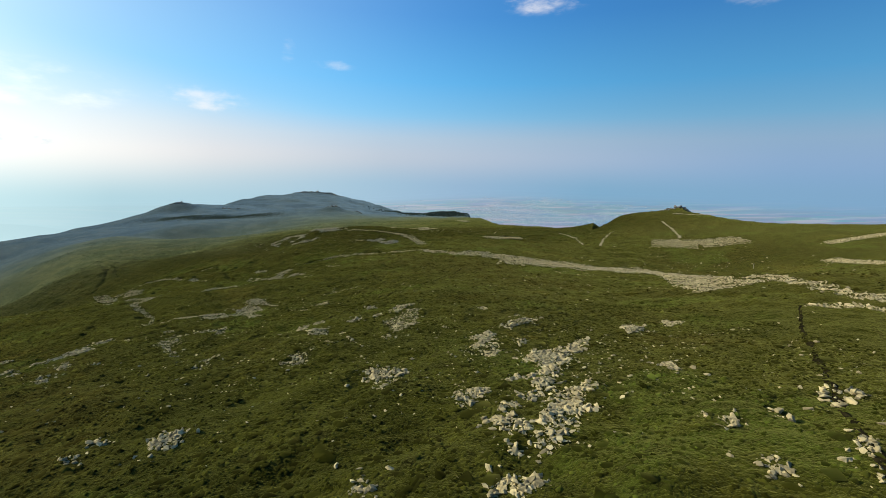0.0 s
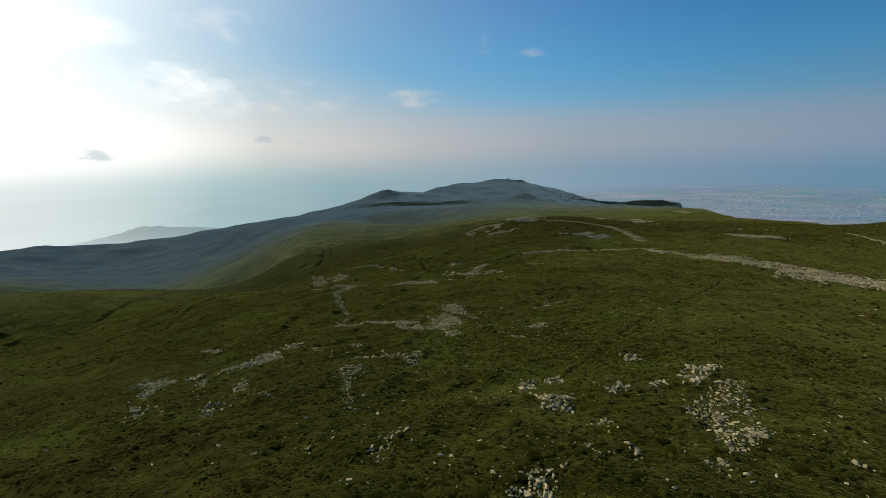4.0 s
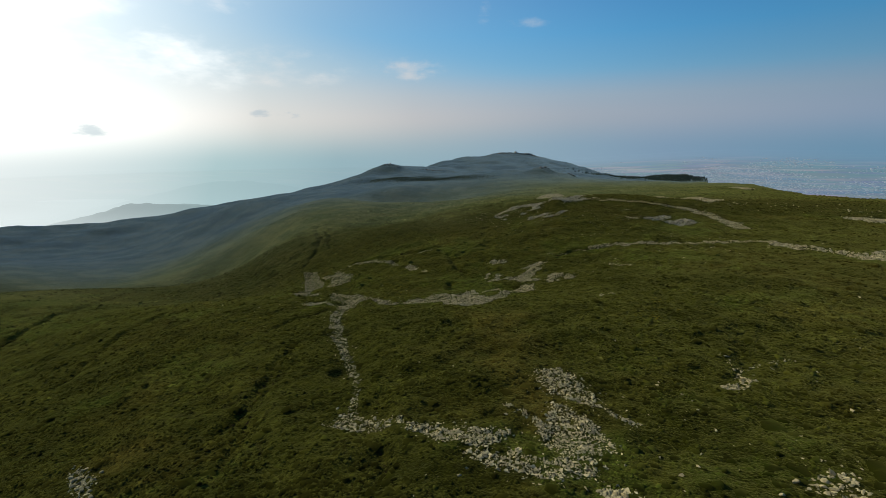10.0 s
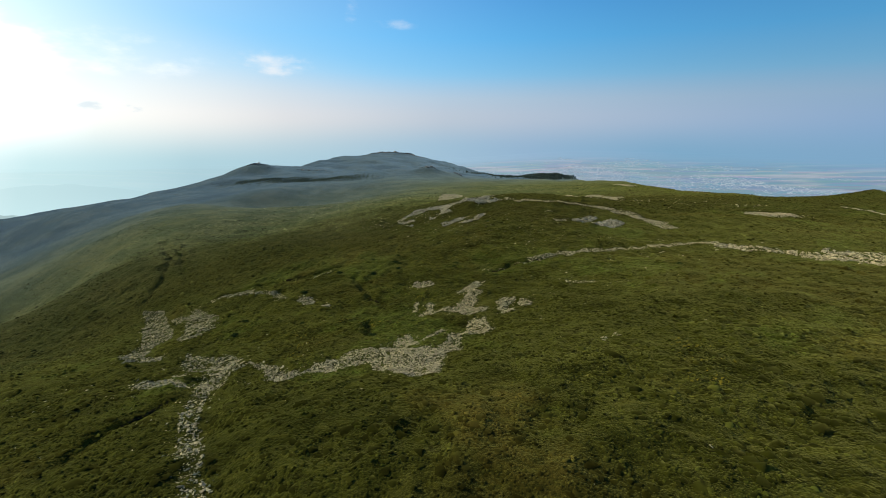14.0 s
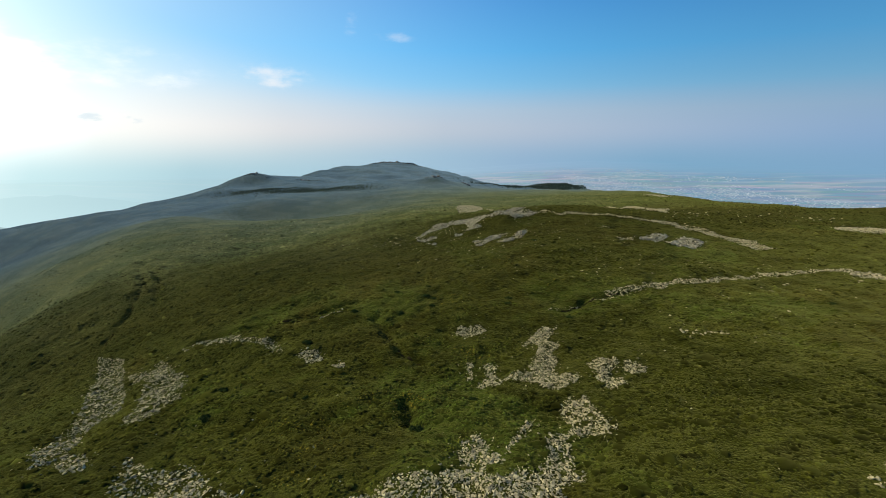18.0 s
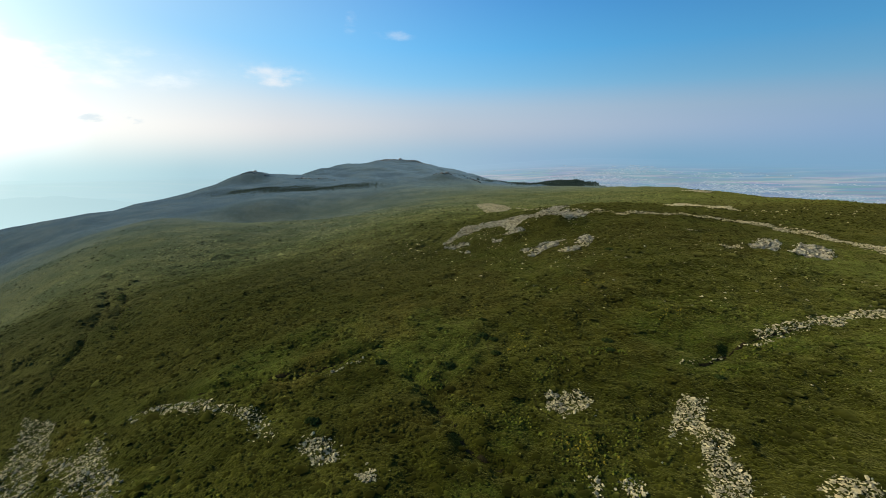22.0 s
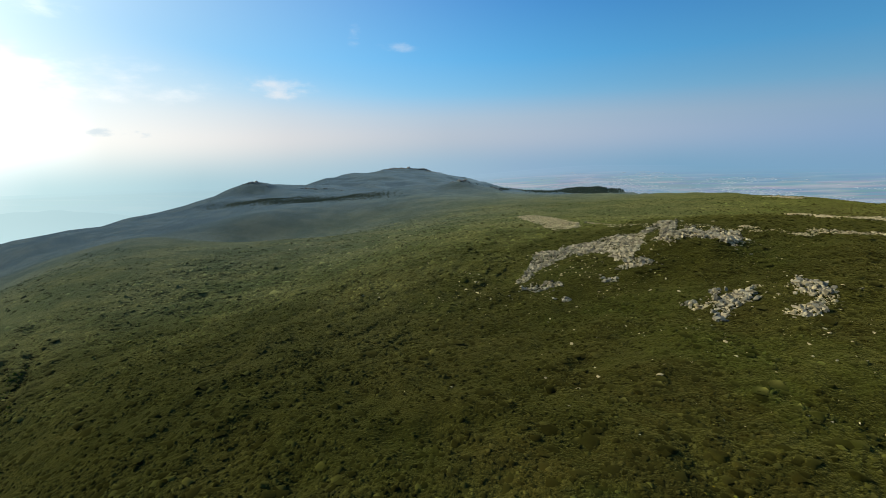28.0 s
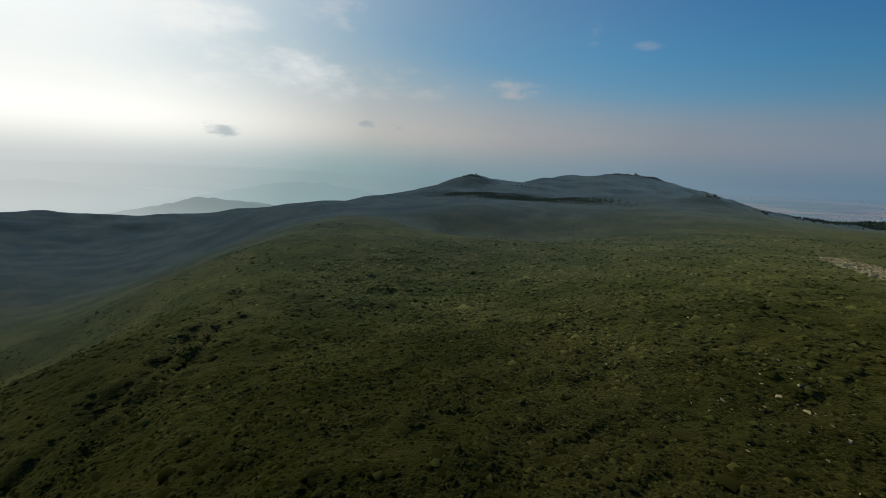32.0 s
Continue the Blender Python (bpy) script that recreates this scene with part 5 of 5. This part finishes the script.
for n, (kind, poly) in enumerate(PATCHES):
    p, sz = patch_places(kind, poly, np.random.RandomState(1000 + n))
    if len(p) < 2:
        continue
    if kind == "T":
        words = ("rock_outcrop", "low outcrop of pale broken boulders on the knoll", "rock outcrop")
    elif len(p) < 40:
        words = ("stone_cluster", "few pale angular stones lying in short turf", "stone cluster")
    elif kind == "B":
        words = ("stone_field", "patch of large pale angular boulders in turf", "stone field")
    else:
        words = ("stone_field", "patch of small pale angular rubble bare of turf", "stone field")
    stone_patch(n, kind, p, sz, np.mean(poly, axis=0), *words, singles=48 if kind == "T" else 36, kinds=TOR_KINDS if kind == "T" else KINDS)
for n, (half, line) in enumerate(FIELDS):
    c = np.mean(line, axis=0)
    far = c[0] > -20 or c[1] > 420
    rs = np.random.RandomState(3000 + n)
    size = 0.66 if far else 0.40
    thin = half < 0.9
    p, sz = lay(line, half * 1.7 if thin else half, rs, (0.28 if thin else 1.4) / size ** 2, size)
    if len(p) < 2:
        continue
    span = sum(math.dist(a, b) for a, b in zip(line, line[1:]))
    words = ("stone_run", "long run of pale tumbled boulders in green turf", "stone run") if span > 15 else ("stone_field", "patch of pale angular boulders bare of turf", "stone field")
    stone_patch(500 + n, "F", p, sz, c, *words, singles=40)

# crags on the far tops: place, spread, how many, size
CRAGS = [((-652, 955), (18, 8), 34, 3.0), ((-560, 1555), (44, 14), 60, 5.5), ((-500, 1552), (30, 12), 50, 5.0), ((-615, 1540), (30, 10), 30, 3.6), ((-455, 1540), (16, 8), 18, 3.6),
         ((238, 498), (17, 7), 50, 4.2), ((215, 492), (14, 6), 26, 1.5), ((-270, 860), (14, 7), 30, 2.6), ((-225, 870), (12, 6), 18, 2.2), ((-560, 1010), (40, 14), 40, 2.6)]
for n, ((cx, cy), (rx, ry), count, size) in enumerate(CRAGS):
    rs = np.random.RandomState(900 + n)
    p = rs.normal(0, 0.5, (count, 2)) * (rx, ry) + (cx, cy)
    sz = size * np.exp(rs.normal(0, 0.4, count))
    q = np.c_[p, height(p[:, 0], p[:, 1]) + sz * rs.uniform(0.0, 0.25, count)]
    stone_patch(700 + n, "T", q, sz, (cx, cy), "rock_outcrop", "weathered crag of broken grey rock on the far top", "rock outcrop", singles=count, kinds=CRAG_KINDS)

# loose stones strewn over the turf
LOOSE = [((12, 60), (20, 26), 480, 0.42), ((40, 70), (26, 30), 260, 0.48), ((-30, 72), (36, 24), 620, 0.44), ((-90, 90), (40, 30), 320, 0.36), ((-60, 140), (40, 30), 220, 0.36),
         ((-30, 160), (30, 50), 130, 0.40), ((-170, 205), (40, 22), 330, 0.36), ((-110, 240), (22, 26), 130, 0.28), ((-85, 262), (20, 14), 80, 0.30),
         ((-125, 335), (40, 26), 520, 0.42), ((-110, 300), (36, 18), 90, 0.28), ((-165, 375), (34, 14), 420, 0.55), ((-60, 300), (50, 20), 160, 0.5),
         ((60, 190), (50, 60), 260, 0.7), ((150, 290), (50, 60), 320, 0.9), ((-260, 470), (70, 30), 160, 0.7), ((0, 430), (80, 30), 220, 0.9)]
for n, ((cx, cy), (rx, ry), count, size) in enumerate(LOOSE):
    rs = np.random.RandomState(300 + n)
    p = rs.normal(0, 0.62, (count * 3, 2)) * (rx, ry) + (cx, cy)
    gather = wave(p[:, 0], p[:, 1], 21, 61) + 0.7 * wave(p[:, 0], p[:, 1], 7, 63)
    p = p[gather > rs.uniform(-0.7, 1.2, len(p))][:count]
    sz = 0.72 * size * np.minimum(np.exp(rs.normal(0, 0.45, len(p))), 2.4)
    base = np.array((cx, cy, ground_z(cx, cy)))
    scatter = thing("scattered_stones", "single pale stones strewn over green turf", "stones", base, group="scattered stones of the plateau")
    z = height(p[:, 0], p[:, 1]) + sz * rs.uniform(-0.02, 0.14, len(p))
    q = np.c_[p, z]
    order = np.argsort(-sz)
    big = order[:48]
    for i in big:
        st = new("stone", KINDS[rs.randint(len(KINDS))])
        st.parent = scatter
        st.matrix_basis = Matrix.LocRotScale(Vector(q[i] - base), Euler((rs.uniform(-0.3, 0.3), rs.uniform(-0.3, 0.3), rs.uniform(0, 6.28))), Vector(sz[i] * rs.uniform(0.85, 1.25, 3)))
    rest = order[48:]
    if len(rest):
        v, f = strewn(q[rest] - base, sz[rest], rs, 0.35)
        tagged(part("rubble", mesh_from("rubble", v, f, STONES), scatter), kind="stuff")

# ---- trails and gullies ----


def ribbon(name, line, wide, mat, label, category, lift=0.05, seed=1):
    """A worn band laid over the turf, with ragged rims and a sunk middle."""
    rs = np.random.RandomState(seed)
    line = np.asarray(line, float)
    pts = []
    for a, b in zip(line, line[1:]):
        n = max(2, int(math.dist(a, b) / 0.9))
        pts += [a + (b - a) * i / n for i in range(n)]
    pts = np.array(pts + [line[-1]])
    for _ in range(10):
        pts[1:-1] = (pts[:-2] + 2 * pts[1:-1] + pts[2:]) / 4
    pts[1:-1] += np.stack([wave(pts[:, 0], pts[:, 1], 9, seed), wave(pts[:, 1], pts[:, 0], 9, seed + 1)], -1)[1:-1] * 0.35
    d = np.gradient(pts, axis=0)
    d /= np.maximum(np.hypot(*d.T), 1e-6)[:, None]
    side = np.stack([-d[:, 1], d[:, 0]], -1)
    n = len(pts)
    w = wide * (0.5 + 0.22 * wave(pts[:, 0], pts[:, 1], 6, seed + 2)) * rs.uniform(0.75, 1.2, n)
    cols = []
    for o, dz in ((-1.0, -0.12), (-0.55, lift), (0.0, lift * 0.6), (0.55, lift), (1.0, -0.12)):
        q = pts + side * (w * o)[:, None]
        cols.append(np.c_[q, height(q[:, 0], q[:, 1]) + dz])
    v = np.stack(cols, 1).reshape(-1, 3)
    ii = np.arange(n * 5).reshape(n, 5)
    q = np.stack([ii[:-1, :-1], ii[1:, :-1], ii[1:, 1:], ii[:-1, 1:]], -1).reshape(-1, 4)
    return tagged(new(name, mesh_from(name, v, q, mat, flat=False)), label, category, kind="structure")


TRAILS = []
TRAILS.append(("path", [(78, 104), (65, 85), (51, 64), (39, 46), (32, 35), (28, 29), (24, 21)], 1.0, TRAIL, "narrow dark trodden footpath through turf"))
TRAILS.append(("path", [(-5.1, 230.6), (-15.7, 200.9), (-27, 167), (-32, 132), (-34.5, 118), (-36.5, 108), (-38, 100)], 0.9, TRAIL, "narrow dark trodden footpath through turf"))
TRAILS.append(("path", [(-68.5, 132), (-67, 126.5), (-64.5, 122)], 0.6, TRAIL, "narrow dark trodden footpath through turf"))
TRAILS.append(("path", [(187, 439), (185, 413), (173, 370), (160, 349)], 3.0, GRAVEL, "pale sandy hiking track on the hillside"))
TRAILS.append(("path", [(136, 427), (117, 391), (104, 354)], 2.8, GRAVEL, "pale sandy hiking track on the hillside"))
TRAILS.append(("path", [(90, 447), (99, 416), (93, 359)], 2.4, GRAVEL, "pale sandy hiking track on the hillside"))
TRAILS.append(("path", [(250, 459), (224, 453), (206, 462)], 2.4, GRAVEL, "pale sandy hiking track below the rocks"))
for half, deep, line in GULLIES:
    TRAILS.append(("gully", line, half * 0.75, TRAIL, "dark eroded gully cut into the turf"))
for n, (name, line, wide, mat, label) in enumerate(TRAILS):
    ribbon(name, line, wide, mat, label, "footpath" if name == "path" else "gully", seed=70 + n)

# ---- low plants ----


def clump_cloud(p, size, rs, tall):
    """Low tufts: each a ragged crown of six leaning blades round a middle."""
    n = len(p)
    a = np.arange(6) * 6.283 / 6 + rs.uniform(0, 6.283, (n, 1))
    r = rs.uniform(0.45, 1.15, (n, 6)) * size[:, None] * 0.5
    low = np.stack([np.cos(a) * r, np.sin(a) * r, rs.uniform(-0.12, 0.05, (n, 6)) * size[:, None]], -1)
    top = np.stack([rs.normal(0, 0.12, n) * size, rs.normal(0, 0.12, n) * size, rs.uniform(0.6, 1.1, n) * tall * size], -1)[:, None]
    v = np.concatenate([low, top], 1) + p[:, None]
    f = np.array([(s, (s + 1) % 6, 6) for s in range(6)])
    return v.reshape(-1, 3), (f[None] + 7 * np.arange(n)[:, None, None]).reshape(-1, 3)


def on_stones(p):
    """Which places lie on bare stone fields and runs."""
    got = np.zeros(len(p), bool)
    for kind, poly in PATCHES:
        q = np.array(poly)
        m = np.all((p > q.min(0)) & (p < q.max(0)), axis=1)
        if m.any():
            got[m] |= inside(p[m], poly)
    for half, line in FIELDS:
        q = np.array(line)
        m = np.all((p > q.min(0) - half) & (p < q.max(0) + half), axis=1)
        if m.any():
            got[m] |= off_line(p[m, 0], p[m, 1], line) < half
    return got


def tufts(name, label, category, count, box, size, tall, mat, seed, thick=0.0):
    rs = np.random.RandomState(seed)
    x0, y0, x1, y1 = box
    p = np.c_[rs.uniform(x0, x1, count), rs.uniform(y0, y1, count)]
    g = wave(p[:, 0], p[:, 1], 34, 81) * 0.6 + wave(p[:, 0], p[:, 1], 11, 83) * 0.6
    p = p[g > rs.uniform(-1.4, 1.0, count) + thick]
    p = p[~on_stones(p) | (rs.rand(len(p)) < 0.08)]
    s = size * np.exp(rs.normal(0, 0.35, len(p)))
    q = np.c_[p, height(p[:, 0], p[:, 1])]
    v, f = clump_cloud(q, s, rs, tall)
    return tagged(new(name, mesh_from(name, v, f, mat, flat=False)), label, category, kind="stuff")


for n, (count, box, size, label) in enumerate([
    (110000, (-165, 18, 62, 130), 0.46, "low green grass tussocks and bilberry heath"),
    (110000, (-205, 105, -20, 240), 0.48, "low green grass tussocks and bilberry heath"),
    (120000, (-270, 225, -70, 385), 0.50, "low green grass tussocks and bilberry heath"),
    (30000, (-430, 80, -180, 470), 1.05, "low green grass tussocks on the slope"),
    (22000, (-75, 110, 200, 430), 1.1, "low green grass tussocks on the plateau"),
    (34000, (-330, 375, 140, 620), 1.3, "low green grass tussocks below the far ridge")]):
    tufts("grass_tussocks", label, "grass", count, box, size, 0.30, TUSSOCK, 401 + n)

for n, (count, box) in enumerate([(16000, (-110, 18, 62, 130)), (26000, (-230, 105, -20, 240)), (46000, (-330, 225, -70, 420))]):
    tufts("heather_cushions", "dark low cushions of old heather in turf", "heather", count, box, 1.3, 0.14, HEATHER, 451 + n, thick=0.6)

RUSHES = []
RUSHES.append([(-189.1, 269.8), (-183.1, 274.2), (-175.1, 275.3), (-169.3, 277.8), (-162.7, 275.1), (-155.9, 269.9), (-147, 262.8), (-140.3, 262.7), (-137.3, 266.3)])
RUSHES.append([(-137.6, 257.1), (-134.7, 260.4), (-130.6, 258.5), (-134.5, 252.2), (-138.1, 262.5)])
RUSHES.append([(-113.6, 275.6), (-107.9, 278.2), (-102.6, 282.3), (-95.7, 286.5)])
RUSHES.append([(-140.2, 271.9), (-136.4, 279), (-128.8, 281.8), (-122.5, 280.7)])
RUSHES.append([(-259.7, 302.5), (-262.3, 306.3), (-269.9, 313.6), (-271.2, 318.1), (-277.5, 322.2), (-287.5, 331.1), (-294.7, 339.7)])
RUSHES.append([(-148.1, 208.9), (-134.5, 214.6), (-128.6, 232.1), (-129.4, 258.4), (-122.5, 267)])
RUSHES.append([(-182.1, 247), (-181.5, 240.5), (-181.5, 234.2), (-182.2, 231.6)])
for n, line in enumerate(RUSHES):
    rs = np.random.RandomState(630 + n)
    line = np.array(line)
    seg = np.hypot(*np.diff(line, axis=0).T)
    k = rs.choice(len(seg), int(seg.sum() * 7), p=seg / seg.sum())
    u = rs.rand(len(k))[:, None]
    q = line[k] * (1 - u) + line[k + 1] * u + rs.normal(0, 0.75, (len(k), 2))
    q = q[wave(q[:, 0], q[:, 1], 9, 91) > rs.uniform(-1.2, 0.8, len(q))]
    v, f = clump_cloud(np.c_[q, height(q[:, 0], q[:, 1])], 0.5 * np.exp(rs.normal(0, 0.3, len(q))), rs, 0.45)
    tagged(new("rushes", mesh_from("rushes", v, f, RUSH)), "strip of bright yellow-green rushes along a stream", "rushes", kind="stuff")

BROOMS = [(-71.1, 211.3), (-69.4, 203.6), (-72.4, 196.3), (-141.8, 236.8), (-134.7, 259.5), (-157.3, 227.7), (-152.7, 213.9), (-146.2, 239.1), (-141.1, 237),
          (-155.1, 221.6), (-162.1, 227.8), (-151.8, 236.1), (-132.5, 256.8), (-142.3, 286.1), (-143.8, 281.3), (-128.1, 309.5), (-113.9, 294.0), (-153.4, 297.0)]
rs = np.random.RandomState(77)
for bx, by in BROOMS:
    k = rs.randint(18, 46)
    p = rs.normal(0, 1.3, (k, 2)) * (1.6, 0.9) + (bx, by)
    s = rs.uniform(0.35, 0.8, k)
    base = np.array((bx, by, ground_z(bx, by)))
    v, f = clump_cloud(np.c_[p, height(p[:, 0], p[:, 1])] - base, s, rs, 0.35)
    ob = new("flowering_herbs", mesh_from("flowering_herbs", v, f, BROOM))
    ob.location = base
    tagged(ob, "patch of low yellow flowering herbs in turf", "wildflowers", kind="stuff")

JUNIPERS = [(-151.2, 291.6), (-150.6, 286), (-147.5, 279.5), (-126.8, 281.5), (-155.6, 275.5), (-130.9, 238.3), (-163.2, 237.7), (-180.5, 230.9), (-168.5, 275.2),
            (-148.3, 284.8), (-111.4, 274.5), (-138.9, 228.3), (-126.8, 284.9), (-53.3, 277.0), (-174.4, 259.2), (-184.9, 241.6), (-159.8, 287.7), (-120.0, 330.0)]


def juniper(x, y, r, seed):
    """A low juniper: a short forked stem under a spreading crown of needle tufts."""
    rs = np.random.RandomState(seed)
    base = Vector((x, y, ground_z(x, y)))
    bush = thing("juniper_shrub", "low dark green juniper shrub spreading over turf", "shrub", base, group="junipers on the plateau")
    v, f = [], []
    for k in range(5):
        a = 6.283 * k / 5 + rs.uniform(-0.4, 0.4)
        tip = np.array((math.cos(a) * r * 0.6, math.sin(a) * r * 0.6, r * 0.3))
        b = len(v)
        for s in range(4):
            c = np.array((math.cos(s * 1.57), math.sin(s * 1.57), 0))
            v.append(tuple(c * 0.06 * r + (0, 0, -0.1)))
        for s in range(4):
            c = np.array((math.cos(s * 1.57), math.sin(s * 1.57), 0))
            v.append(tuple(tip + c * 0.02 * r))
        f += [(b + s, b + (s + 1) % 4, b + 4 + (s + 1) % 4, b + 4 + s) for s in range(4)]
    part("stem", mesh_from("stem", v, f, BARK), bush)
    n = 90
    a, d = rs.uniform(0, 6.283, n), r * np.sqrt(rs.uniform(0, 1, n)) * rs.uniform(0.8, 1.15, n)
    p = np.stack([np.cos(a) * d, np.sin(a) * d * 0.8, r * 0.42 * np.sqrt(np.clip(1 - (d / r) ** 2, 0, 1)) * rs.uniform(0.2, 1, n)], -1)
    cv, cf = clump_cloud(p, rs.uniform(0.25, 0.5, n) * r, rs, 0.55)
    part("crown", mesh_from("crown", cv, cf, JUNIPER), bush)


for n, (jx, jy) in enumerate(JUNIPERS):
    juniper(jx, jy, 0.8 + 0.5 * ((n * 37) % 10) / 10, 500 + n)

# ---- marker posts ----
POSTS = [(173.8, 274.0)]
bm = bmesh.new()
bmesh.ops.create_cone(bm, cap_ends=True, segments=8, radius1=0.11, radius2=0.09, depth=3.6)
bmesh.ops.bevel(bm, geom=[e for e in bm.edges], offset=0.015, segments=1, affect="EDGES")
pole = bpy.data.meshes.new("pole")
bm.to_mesh(pole)
bm.free()
pole.materials.append(WOOD)
for x, y in POSTS:
    z = ground_z(x, y)
    post = thing("marker_post", "weathered wooden winter marker post in turf", "post", (x, y, z), group="winter marker posts")
    part("pole", pole, post).location = (0, 0, 1.5)
